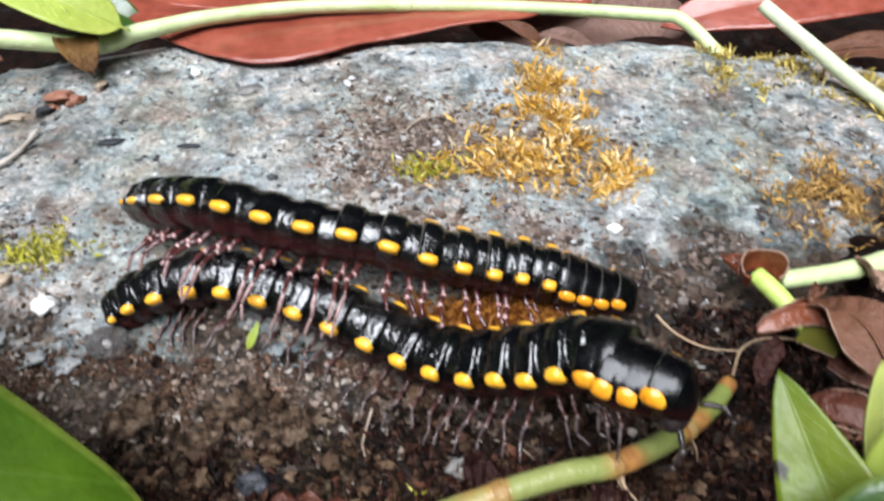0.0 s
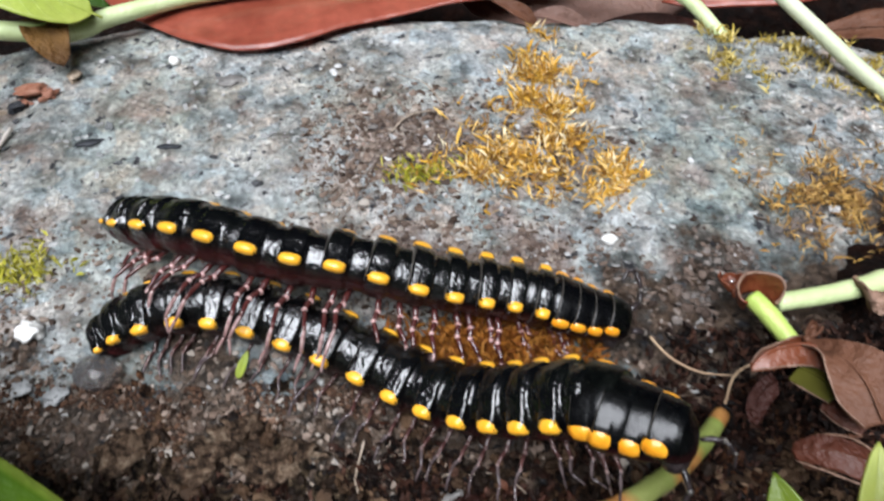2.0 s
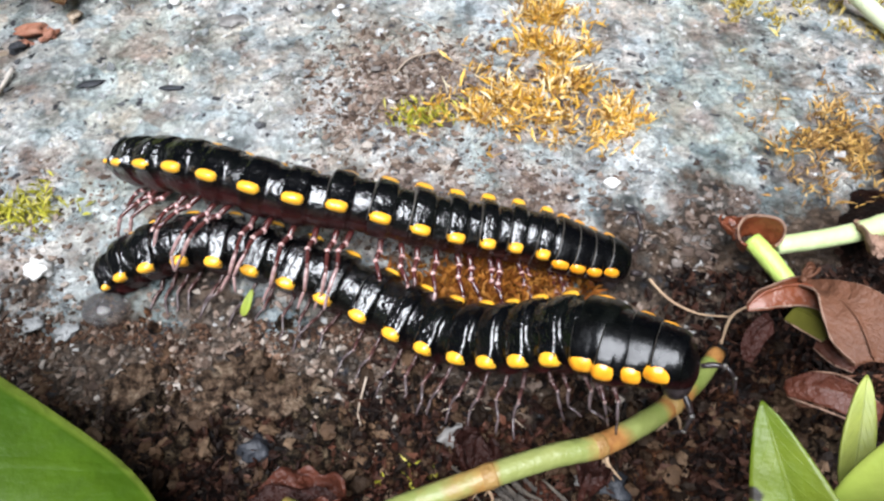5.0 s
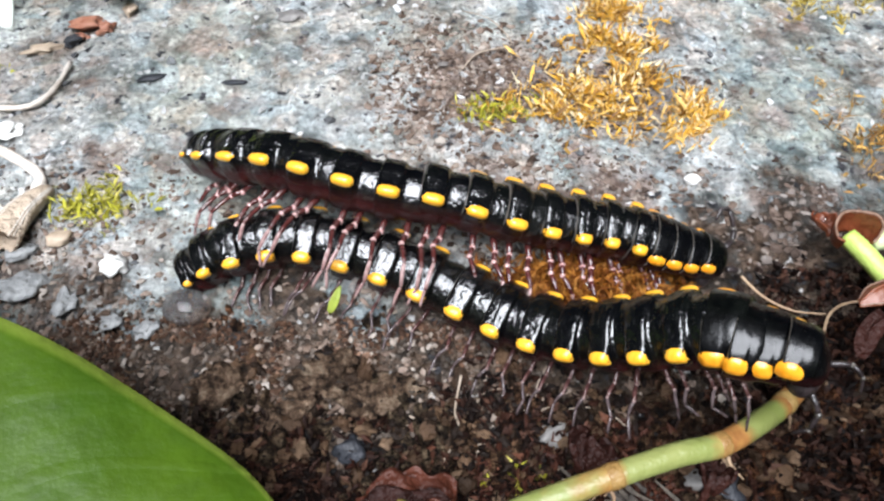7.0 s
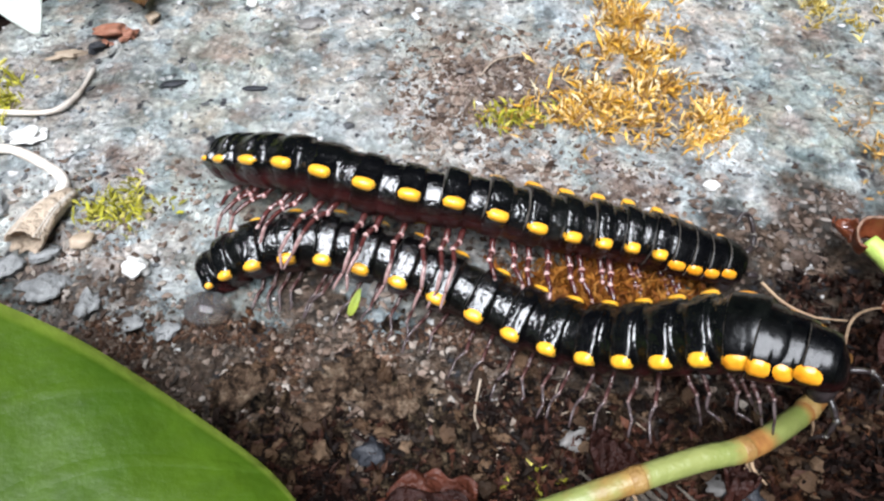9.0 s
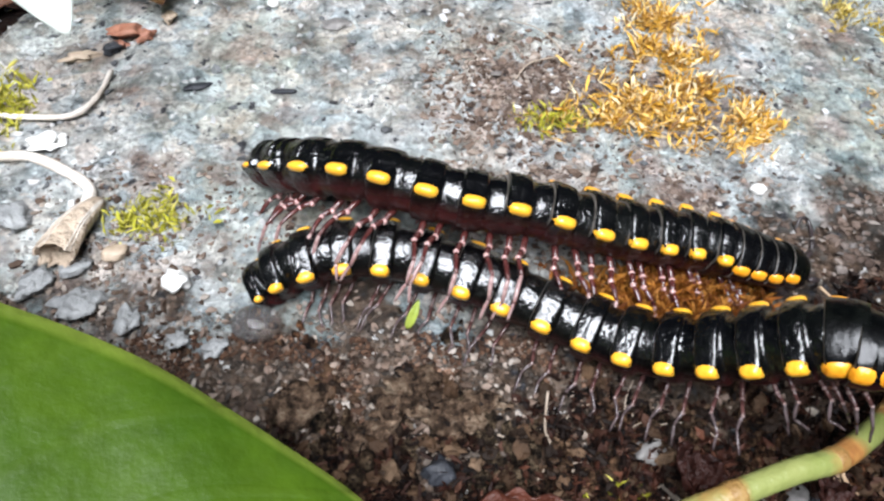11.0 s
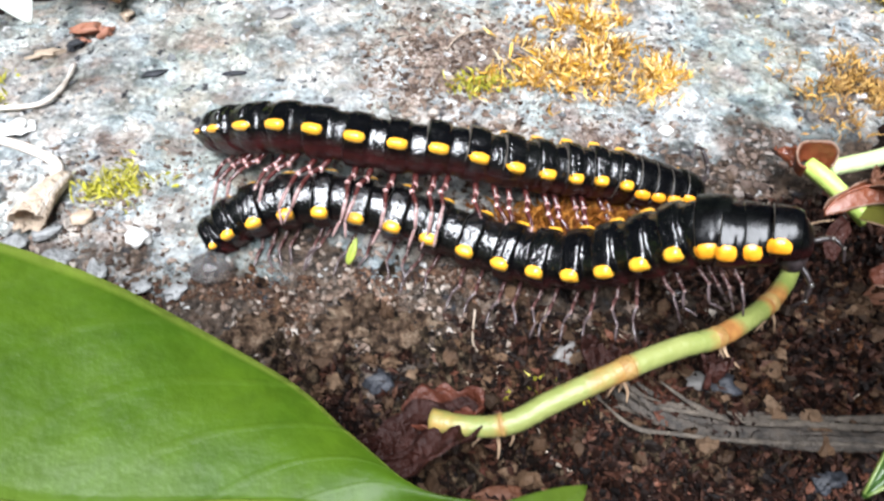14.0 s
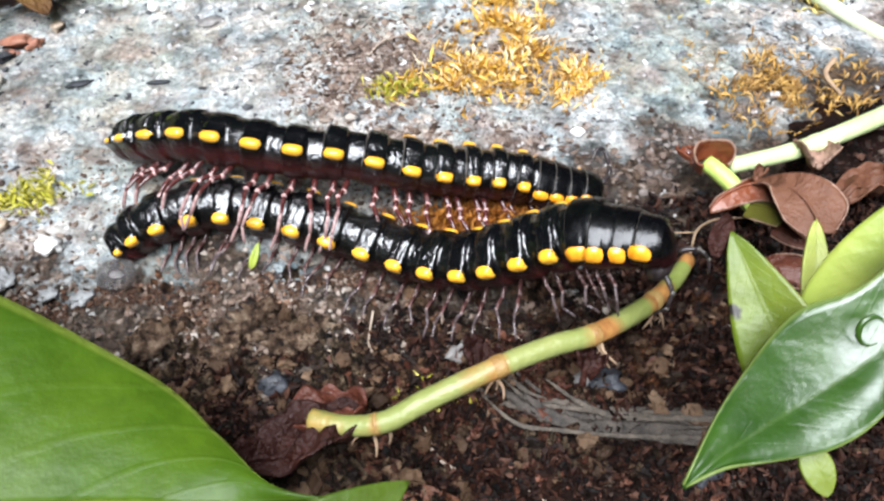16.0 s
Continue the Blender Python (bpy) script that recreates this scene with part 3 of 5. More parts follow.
def bump_at(x, y, cx, cy, rx, ry):
    return math.exp(-(((x - cx) / rx) ** 2 + ((y - cy) / ry) ** 2))


layer = boulder.data.attributes.new("dirt_shade", "FLOAT", "POINT")
layer.data.foreach_set("value", [dirt_shade(v.co.x / U, v.co.y / U) for v in boulder.data.vertices])
layer = boulder.data.attributes.new("crust", "FLOAT", "POINT")
layer.data.foreach_set("value", [crust(v.co.x / U, v.co.y / U) for v in boulder.data.vertices])
tagged(boulder, "rough grey speckled stone slab stained with brown soil", "stone")


def patchy(x, y):
    return noise.noise(Vector((x * 1.5 + 3.0, y * 1.9, 8.0))) + 0.5 * noise.noise(Vector((x * 4.0, y * 4.0, 2.0)))


def crust_z(x, y):
    """Clumps of soil that stick to the stone and crumble away in gaps."""
    share = min(1.0, max(0.0, (4.45 + 0.05 * x - y) * 1.3)) * min(1.0, max(0.0, (y - 2.2) * 3.0))
    cover = patchy(x, y) + 0.9 * (share - 0.45) + 0.35 * noise.noise(Vector((x * 9.0, y * 9.0, 4.0)))
    near = noise.voronoi(Vector((x * 7.0, y * 7.0, 1.0)))[0]
    wide = noise.voronoi(Vector((x * 3.6, y * 3.6, 3.0)))[0]
    fine = noise.voronoi(Vector((x * 15.0, y * 15.0, 2.0)))[0]
    lump = 0.13 * (min(0.5, wide[1] - wide[0]) - 0.25) + 0.2 * (min(0.6, near[1] - near[0]) - 0.1) + 0.11 * min(0.7, fine[1] - fine[0]) + 0.06 * noise.noise(Vector((x * 3.0, y * 3.0, 7.0)))
    return ground_z(x, y) - 0.11 + 0.12 * min(1.0, max(-0.8, cover * 2.2)) + lump


crust_sheet = sheet("soil_crust", list(np.arange(-4.4, 3.4, 0.023)), list(np.arange(2.1, 4.75, 0.023)), crust_z, CRUMBLY)
tagged(crust_sheet, "crumbly brown soil crusted on the front of the stone", "soil", kind="stuff")


# ------------------------------------------------------------ millipedes
SPOT_AT = radians(20)
FAR_KEEL = [0.19]


def ring_point(x, a, d, w, hgt, k=1.0, neck=1.0):
    """A point of a body ring: x along it (-0.5 tail side to 0.6), a round it; d ring pitch, w half width, hgt half height."""
    u = (x + 0.25) / 0.29
    s = 1.043 - 0.03 * u * u - 0.12 * max(0.0, abs(u) - 0.82) / 0.18 if x < 0.04 else 0.0
    s -= 0.03 * (x + 0.25) if x < 0.04 else 0.0
    fore = float(np.interp(x, [0.04, 0.07, 0.1, 0.3, 0.5, 0.62], [0.90, 0.875, 0.868, 0.885, 0.875, 0.83]))
    if FAR_KEEL[0] > 0.15:
        fore += 0.045
    s = max(s, fore) if x > -0.2 else s
    smooth = float(np.interp(x, [-0.56, -0.52, -0.3, 0.3, 0.62], [0.985, 1.018, 1.012, 0.97, 0.88]))
    s += (1 - neck) * (smooth - s)
    near = 0.054 + 0.19 * neck
    keel = (near if math.cos(a) < 0 else FAR_KEEL[0] + 0.13 * neck) * float(np.interp(x, [-0.56, -0.5, -0.4, -0.1, -0.02, 0.04, 0.07], [0.6, 0.88, 1.0, 1.0, 0.88, 0.3, 0.0])) * k
    y, z = math.cos(a), math.sin(a)
    if z < 0:
        z *= 0.62 + 0.24 * neck
    off = min(abs(a - SPOT_AT), abs(a - (math.pi - SPOT_AT)))
    s *= 1 + keel * math.exp(-((off / 0.23) ** 2))
    if z > 0.45:
        s -= 0.005 * neck * math.exp(-(((x + 0.27) / 0.035) ** 2))
    return Vector((x * d, y * w * s * (0.89 - 0.09 * neck), z * hgt * s))


def ring_mesh(d, w, hgt, neck, rim):
    xs = [-0.56, -0.535, -0.51, -0.485, -0.44, -0.38, -0.325, -0.295, -0.27, -0.245, -0.215, -0.15, -0.09, -0.04, -0.015, 0.01, 0.03, 0.05, 0.07, 0.1, 0.2, 0.3, 0.4, 0.5, 0.62]
    sides = 44
    verts = [ring_point(x, 2 * math.pi * j / sides, d, w, hgt, 1.0, neck) for x in xs for j in range(sides)]
    faces, slots = [], []
    for i in range(len(xs) - 1):
        for j in range(sides):
            faces.append((i * sides + j, (i + 1) * sides + j, (i + 1) * sides + (j + 1) % sides, i * sides + (j + 1) % sides))
            slots.append(1 if i == 0 and rim else 0)
    faces.append(tuple(range(sides)))
    faces.append(tuple(range(len(xs) * sides - 1, (len(xs) - 1) * sides - 1, -1)))
    return verts, faces, slots + [0, 0]


def spot_mesh(d, w, hgt, side, long_, tall, neck):
    """A raised waxy spot on the keel of a ring."""
    a0 = SPOT_AT + 0.15 if side > 0 else math.pi - SPOT_AT + (0.16 if neck < 0.5 else 0.06 if FAR_KEEL[0] < 0.15 else 0.0)
    tall *= 0.55 if side > 0 and FAR_KEEL[0] < 0.15 else 1.0
    verts, faces = [], []
    rings, seg = 5, 20
    q = 2.7 if neck < 0.5 else 2.05 if FAR_KEEL[0] > 0.15 else 2.3
    for i in range(rings + 1):
        r = i / rings
        for j in range(seg):
            t = 2 * math.pi * j / seg
            ca, sa = math.cos(t), math.sin(t)
            sq = (abs(ca) ** q + abs(sa) ** q) ** (-1 / q)
            at = -0.22 + r * sq * ca * long_ / d
            p = ring_point(at if neck < 0.5 else max(-0.53, min(0.0, at)), a0 + r * sq * sa * tall / hgt * (1 if side > 0 else -1), d, w, hgt, 1.0, neck)
            out = Vector((0, p.y, p.z)).normalized()
            verts.append(p + out * (0.020 * (1 - r ** 2.5) - 0.004))
        if i:
            o = (i - 1) * seg
            faces += [(o + j, o + seg + j, o + seg + (j + 1) % seg, o + (j + 1) % seg) for j in range(seg)]
    return verts, faces


def leg_mesh(points, thick, seed, dark=2):
    """A jointed leg: podomeres with knobs between them; slots 0 leg, 1 joint, 2 tarsus."""
    verts, faces, slots = [], [], []
    p = [Vector(q) for q in points]
    for k in range(len(p) - 1):
        a, b = p[k], p[k + 1]
        r = thick * (1 - 0.62 * k / (len(p) - 1))
        v, f = tube([a, a.lerp(b, 0.5) + Vector((0, 0, 0.01)), b], [r * 0.72, r, r * 0.9, r * 0.72], 5, 7)
        o = len(verts)
        verts += v
        faces += [tuple(i + o for i in q) for q in f]
        slots += [0 if k < dark else 2] * len(f)
        if k < len(p) - 2:
            q = r * (1.05 if k < 2 else 0.75)
            v, f = blob(b, (q, q, q), seed + k, 0.1, 1)
            o = len(verts)
            verts += v
            faces += [tuple(i + o for i in q) for q in f]
            slots += [1 if k < 2 else 0] * len(f)
    return verts, faces, slots


def frame_of(p, q, lateral):
    """Axes of a ring that points from p to q and whose far side lies towards lateral."""
    x = (Vector(q) - Vector(p)).normalized()
    y = Vector(lateral)
    y = (y - x * y.dot(x)).normalized()
    return x, y, x.cross(y)


def millipede(name, label, keel_spots, laterals, widths, feet, spot_size, dips, far_keel, poses_at=None):
    """keel_spots: the near keels from tail to head; laterals: towards the far keel; poses_at: other keels at other times."""
    FAR_KEEL[0] = far_keel
    base = Vector(keel_spots[len(keel_spots) // 2])
    thing = empty(name, base, label, "millipede", "millipedes on the stone")
    n = len(keel_spots)

    def place(keels, k):
        p = [Vector(q) for q in keels]
        i, j = min(max(k - 1, 0), n - 4), min(k + 1, n - 1)
        x, y, z = frame_of(p[i], p[j], laterals[k])
        ahead = x * (0.22 * (p[j] - p[i]).length / (j - i))
        c, q = math.cos(radians(dips[k])), math.sin(radians(dips[k]))
        x, z = x * c - z * q, z * c + x * q
        w = widths[k]
        c = p[k] + ahead + y * (w * 0.98) - z * (0.27 * w / 0.33 * math.sin(SPOT_AT) + 0.02) - base
        return Matrix(((x.x, y.x, z.x, c.x * U), (x.y, y.y, z.y, c.y * U), (x.z, y.z, z.z, c.z * U), (0, 0, 0, 1)))

    legs = {}
    for kind, pts in feet.items():
        for side in (-1, 1):
            for v in range(3):
                rnd = random.Random(v * 5 + side + len(kind))
                jig = [(x + rnd.uniform(-0.014, 0.014) * i, side * y + rnd.uniform(-0.01, 0.01) * i, z) for i, (x, y, z) in enumerate(pts)]
                vv, ff, ss = leg_mesh(jig, 0.032 if kind == "clasp" else 0.021, v + 1, 3 if kind == "clasp" else 2)
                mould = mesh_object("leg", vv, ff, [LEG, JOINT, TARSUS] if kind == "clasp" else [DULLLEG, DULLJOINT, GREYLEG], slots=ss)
                legs[kind, side, v] = mould.data
                bpy.data.objects.remove(mould)
    moving = []
    for k in range(n):
        p = [Vector(q) for q in keel_spots]
        d = (p[min(k + 1, n - 1)] - p[max(k - 1, 0)]).length / (min(k + 1, n - 1) - max(k - 1, 0))
        d += abs(dips[min(k + 1, n - 1)] - dips[max(k - 1, 0)]) / (min(k + 1, n - 1) - max(k - 1, 0)) / 57.3 * 0.5
        d = 0.17 if k == n - 1 else d
        w = widths[k]
        hgt = 0.27 * w / 0.33
        neck = float(np.interp(n - 1 - k, [0, 3, 4], [0.0, 0.0, 1.0]))
        v, f, s = ring_mesh(d, w, hgt, neck, True)
        ring = mesh_object("body_ring", v, f, [SHELL if neck > 0.5 else SHELL_SMOOTH, RIM], thing, slots=s)
        ring.matrix_basis = place(keel_spots, k)
        ax = Vector([ring.matrix_basis[i][0] for i in range(3)]).normalized()
        for side in (-1, 1):
            gap = (p[min(k + 1, n - 1)] - p[max(k - 1, 0)]).length / (min(k + 1, n - 1) - max(k - 1, 0))
            young = float(np.interp(k, [0, 1, 3], [0.45, 0.72, 1.0]))
            lo = (gap * 0.47 if neck < 0.5 else min(spot_size[0], gap * 0.45)) * young
            v, f = spot_mesh(d, w, hgt, side, lo, spot_size[1] * young * (1.12 if neck < 0.5 else 1.0), neck)
            mesh_object("keel_spot", v, f, SPOT if neck > 0.5 else SPOT_FRONT, ring, "waxy yellow keel spot" if neck > 0.5 else "waxy orange-yellow keel spot")
        if 1 <= k <= n - 4:
            rnd = random.Random(k * 31 + n)
            kind = ("clasp" if "clasp" in feet else "walk") if k < n - 6 or "dangle" not in feet else "dangle"
            splay = float(np.interp(k, [1, 3, 5, 8, 10, 12, 16], [62, 40, 24, 12, 3, -6, -10])) if kind == "clasp" else float(np.interp(k, [1, 3, 6, 9], [36, 20, 8, 0]))
            for side in (-1, 1):
                for off in (-0.24, 0.16):
                    leg = new("leg", legs[kind, side, rnd.randrange(3)])
                    leg.parent = ring
                    hang, face = (math.degrees(math.asin(ax.z)) - 6, -0.85 * min(1.0, k / 6) * math.degrees(math.atan2(ax.y, ax.x))) if kind == "clasp" else (0.0, 0.0)
                    leg.matrix_basis = pose(off * d * U, 0, 0.02 * U, rnd.uniform(-6, 6), rnd.uniform(-7, 7) + hang, rnd.uniform(-9, 9) + side * splay + face)
        if poses_at and k >= 12:
            moving.append((ring, [(t, place(keels, k)) for t, keels in poses_at]))
    # tail cone
    x, y, z = frame_of(p[0], p[1], laterals[0])
    w = widths[0]
    c = p[0] + x * 0.05 + y * (w * 0.98) - z * (0.27 * w / 0.33 * math.sin(SPOT_AT) + 0.02) - base
    v, f = tube([c - x * 0.02, c - x * 0.12 - z * 0.03, c - x * 0.2 - z * 0.07], [w * 0.86, w * 0.8, w * 0.6, w * 0.3, 0.02], 12, 20)
    mesh_object("tail_cone", v, f, SHELL_SMOOTH, thing)
    return thing, moving


def head_mesh(ring, w, d):
    """The collar shield, head and feelers ahead of the first ring, in that ring's space."""
    verts, faces = [], []
    rows, seg = 9, 28
    for i in range(rows + 1):
        t = i / rows * math.pi / 2
        x, s = 0.0 + math.sin(t) * 0.2, math.cos(t) ** 0.9 * 0.99 + 0.01
        for j in range(seg):
            q = ring_point(-0.2, 2 * math.pi * j / seg, d, w, 0.27 * w / 0.33, 0.5)
            verts.append(Vector((x, q.y * s * 0.97, q.z * s * 0.97 - 0.07 * math.sin(t) ** 2)))
        if i:
            o = (i - 1) * seg
            faces += [(o + j, o + seg + j, o + seg + (j + 1) % seg, o + (j + 1) % seg) for j in range(seg)]
    mesh_object("collar", verts, faces, SHELL_SMOOTH, ring)
    v, f = blob((0.08, 0, -0.17), (0.11, 0.15, 0.12), 4, 0.08, 3)
    head = mesh_object("head", v, f, DARKLEG, ring)
    return head


def feeler(head, points, seed, thick):
    v, f, s = leg_mesh(points, thick, seed, 9)
    mesh_object("antenna", v, f, [DARKLEG, RIM, DARKLEG], head, slots=s)


UPPER = [(-3.17, 5.73, 0.30), (-2.958, 5.525, 0.42), (-2.639, 5.339, 0.525), (-2.303, 5.193, 0.602), (-1.954, 5.06, 0.615), (-1.572, 4.937, 0.584), (-1.191, 4.862, 0.534), (-0.823, 4.835, 0.476), (-0.459, 4.796, 0.377), (-0.12, 4.775, 0.265), (0.184, 4.786, 0.167), (0.455, 4.783, 0.107), (0.695, 4.776, 0.072), (0.931, 4.741, 0.029), (1.105, 4.719, -0.02), (1.26, 4.70, -0.055), (1.41, 4.69, -0.085), (1.56, 4.70, -0.10)]
LOWER = [(-2.948, 4.629, -0.292), (-2.795, 4.655, -0.203), (-2.535, 4.671, -0.105), (-2.248, 4.718, -0.076), (-1.939, 4.673, -0.042), (-1.62, 4.62, -0.09), (-1.295, 4.51, -0.125), (-0.971, 4.4, -0.197), (-0.663, 4.26, -0.246), (-0.378, 4.086, -0.267), (-0.11, 3.91, -0.23), (0.15, 3.76, -0.16), (0.37, 3.6, 0.0), (0.58, 3.47, 0.16), (0.77, 3.34, 0.35), (0.95, 3.27, 0.45), (1.08, 3.18, 0.50), (1.23, 3.13, 0.51), (1.38, 3.06, 0.58)]
# how the front of the lower one strays from that line as it gropes about: seconds, then the last six keels
STRAY = [
    (0.0, [(-0.01, -0.02, -0.02), (-0.02, -0.02, -0.03), (-0.04, -0.03, -0.04), (-0.06, -0.05, -0.06), (-0.07, -0.06, -0.09), (-0.08, -0.07, -0.09)]),
    (2.0, [(-0.01, 0.0, 0.0), (-0.01, 0.0, 0.0), (-0.02, -0.01, -0.01), (-0.03, -0.01, 0.0), (-0.01, -0.01, -0.03), (-0.03, -0.01, -0.01)]),
    (4.0, [(0.0, 0.01, 0.01), (0.01, 0.01, 0.01), (0.01, 0.0, 0.01), (0.02, -0.01, 0.01), (0.04, 0.01, 0.0), (0.03, 0.01, 0.03)]),
    (9.0, [(0.0, 0.0, 0.0), (0.0, 0.0, 0.0), (0.0, 0.0, 0.01), (-0.01, 0.0, 0.02), (-0.03, 0.02, 0.0), (-0.06, 0.02, -0.01)]),
    (13.5, [(0.01, 0.0, 0.01), (0.01, 0.01, 0.01), (0.02, 0.01, 0.03), (0.01, 0.01, 0.03), (0.02, 0.03, 0.03), (0.01, 0.03, 0.06)]),
    (16.0, [(0.02, 0.0, 0.01), (0.04, -0.01, 0.0), (0.04, -0.01, 0.01), (0.03, -0.01, 0.02), (0.03, 0.01, 0.01), (0.02, -0.01, 0.01)]),
]
upper_lat = [(0.0, 1.0, float(np.interp(k, [0, 6, 9, 11, 17], [-0.34, -0.3, -0.02, 0.05, 0.0]))) for k in range(len(UPPER))]
upper_w = [float(np.interp(k, [0, 1, 2, 4, 14, 15, 16, 17], [0.265, 0.305, 0.325, 0.33, 0.325, 0.31, 0.285, 0.25])) for k in range(len(UPPER))]
lower_lat = [(0.06, 1.0, float(np.interp(k, [0, 6, 9, 12, 18], [0.1, 0.1, 0.02, -0.1, -0.14]))) for k in range(len(LOWER))]
lower_w = [float(np.interp(k, [0, 1, 3, 6, 9, 13, 16, 17, 18], [0.265, 0.31, 0.335, 0.335, 0.335, 0.335, 0.345, 0.315, 0.255])) for k in range(len(LOWER))]
upper_dip = [float(np.interp(k, [0, 2, 13, 17], [-14, 0, 0, 14])) for k in range(len(UPPER))]
lower_dip = [float(np.interp(k, [0, 3, 14, 18], [-12, 0, 0, 12])) for k in range(len(LOWER))]
CLASP = [(0.0, 0.10, -0.22), (0.02, 0.24, -0.30), (0.03, 0.34, -0.33), (0.04, 0.50, -0.42), (0.04, 0.60, -0.60), (0.03, 0.60, -0.76)]
WALK = [(0.0, 0.10, -0.21), (0.01, 0.26, -0.26), (0.02, 0.38, -0.27), (0.02, 0.49, -0.33), (0.01, 0.58, -0.44)]
DANGLE = [(0.0, 0.10, -0.21), (0.02, 0.19, -0.29), (0.03, 0.25, -0.36), (0.02, 0.30, -0.48), (0.0, 0.33, -0.58)]

upper_one, _ = millipede("millipede", "glossy black millipede with yellow keel spots clinging over another", UPPER, upper_lat, upper_w, {"clasp": CLASP}, (0.12, 0.046), upper_dip, 0.19)
stray_keels = [(t, LOWER[:13] + [tuple(np.add(a, b)) for a, b in zip(LOWER[13:], offs)]) for t, offs in STRAY]
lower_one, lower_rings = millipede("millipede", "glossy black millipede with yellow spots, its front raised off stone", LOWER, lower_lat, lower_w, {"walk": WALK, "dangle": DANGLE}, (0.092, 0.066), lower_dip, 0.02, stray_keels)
for thing, w, d in ((upper_one, 0.25, 0.17), (lower_one, 0.255, 0.17)):
    first = [c for c in thing.children if c.name.startswith("body_ring")]
    first = max(first, key=lambda c: c.matrix_basis.translation.x)
    h = head_mesh(first, w, d)
    if thing is upper_one:
        back = (Matrix.Translation(thing.location) @ first.matrix_basis).inverted()
        for pts, n in (([(1.74, 4.98, -0.12), (1.84, 5.08, -0.12), (1.87, 5.18, -0.06), (1.82, 5.28, 0.08), (1.74, 5.27, 0.10), (1.69, 5.20, 0.02)], 3), ([(1.74, 4.82, -0.22), (1.86, 4.84, -0.26), (1.93, 4.90, -0.34), (1.92, 4.94, -0.44)], 4)):
            feeler(h, [back @ cm(p) / U for p in pts], n, 0.034)
    else:
        feeler(h, [(0.14, -0.08, -0.2), (0.22, -0.16, -0.3), (0.2, -0.2, -0.42), (0.12, -0.2, -0.5)], 5, 0.024)
        feeler(h, [(0.2, 0.12, -0.12), (0.34, 0.16, -0.10), (0.42, 0.14, -0.16), (0.44, 0.12, -0.28)], 6, 0.022)


# ------------------------------------------------------------ leaves
def leaf_grid(mid, left, right, nu, nv, wave=0.0, seed=0, sag=0.0):
    """A leaf blade from its midrib and the two edges, base first; gives verts, faces and the UV of each vert."""
    m, a, b = smooth_line(mid, nu), smooth_line(left, nu), smooth_line(right, nu)
    verts, uvs = [], []
    for i in range(nu + 1):
        for j in range(-nv, nv + 1):
            t = abs(j) / nv
            e = (a if j < 0 else b)[i]
            p = m[i].lerp(e, t)
            p = p + Vector((0, 0, sag * math.sin(t * math.pi)))
            if wave:
                p = p + Vector((0, 0, wave * noise.noise(p * 1.6 + Vector((seed * 5.0, 0, seed)))))
            verts.append(p)
            uvs.append((i / nu, 0.5 + 0.5 * j / nv))
    k = 2 * nv + 1
    faces = [(i * k + j, i * k + j + 1, (i + 1) * k + j + 1, (i + 1) * k + j) for i in range(nu) for j in range(k - 1)]
    return verts, faces, uvs


def blade(name, base, tip, normal, width, mat, parent=None, label="", bend=0.1, fold=0.15, point=0.8, wave=0.03, seed=0, nu=26, nv=7, thick=0.018, blunt=0.45):
    """A leaf blade from base to tip: width its half width, bend the arch along, fold the lift of both edges."""
    base, tip = Vector(base), Vector(tip)
    ax = tip - base
    n = Vector(normal)
    n = (n - ax * (n.dot(ax) / ax.length_squared)).normalized()
    side = ax.normalized().cross(n)
    mid, left, right = [], [], []
    for i in range(13):
        s = i / 12
        w = width * (max(0.0, math.sin(math.pi * s ** point)) ** (0.8 - 0.35 * blunt)) + 0.004
        c = base + ax * s + n * (bend * ax.length * math.sin(math.pi * s))
        mid.append(c)
        left.append(c - side * w + n * fold * w)
        right.append(c + side * w + n * fold * w)
    v, f, uv = leaf_grid(mid, left, right, nu, nv, wave, seed)
    ob = mesh_object(name, v, f, mat, parent, label, uvs=uv)
    sol = ob.modifiers.new("thickness", "SOLIDIFY")
    sol.thickness, sol.offset = thick * U, 0
    return ob


def whole_leaf(name, label, *args, **kw):
    base, tip, normal, width, mat, *_ = args
    thing = empty(name, base, label, "leaf")
    o = Vector(base)
    rest = dict(kw)
    blade("blade", (0, 0, 0), Vector(tip) - o, normal, width, mat, thing, **rest)
    ax = Vector(tip) - o
    n = Vector(normal)
    n = (n - ax * (n.dot(ax) / ax.length_squared)).normalized()
    pts = [ax * s + n * (kw.get("bend", 0.1) * ax.length * math.sin(math.pi * s)) for s in (-0.06, 0.1, 0.3, 0.5, 0.7, 0.9)]
    v, f = tube(pts, [width * 0.05, width * 0.04, width * 0.03, width * 0.015], 20, 8)
    mesh_object("midrib", v, f, mat, thing)
    return thing


# the big glossy leaf in the foreground
big = empty("broad_leaf", (-1.0, 1.9, -0.4), "broad glossy green leaf with a pale midrib", "leaf")
big_mid = [(-0.60, 1.84, -0.36), (-1.2, 1.90, -0.36), (-1.7, 1.93, -0.31), (-2.35, 1.95, -0.22), (-3.27, 1.88, -0.02), (-4.0, 1.95, 0.25), (-4.9, 2.1, 0.62), (-6.4, 2.7, 1.4)]
big_far = [(-0.72, 1.84, -0.27), (-1.19, 1.99, -0.22), (-1.60, 2.42, -0.25), (-2.13, 2.88, -0.10), (-3.25, 3.37, 0.38), (-4.05, 3.53, 0.72), (-4.85, 3.6, 1.06), (-6.4, 2.9, 1.6)]
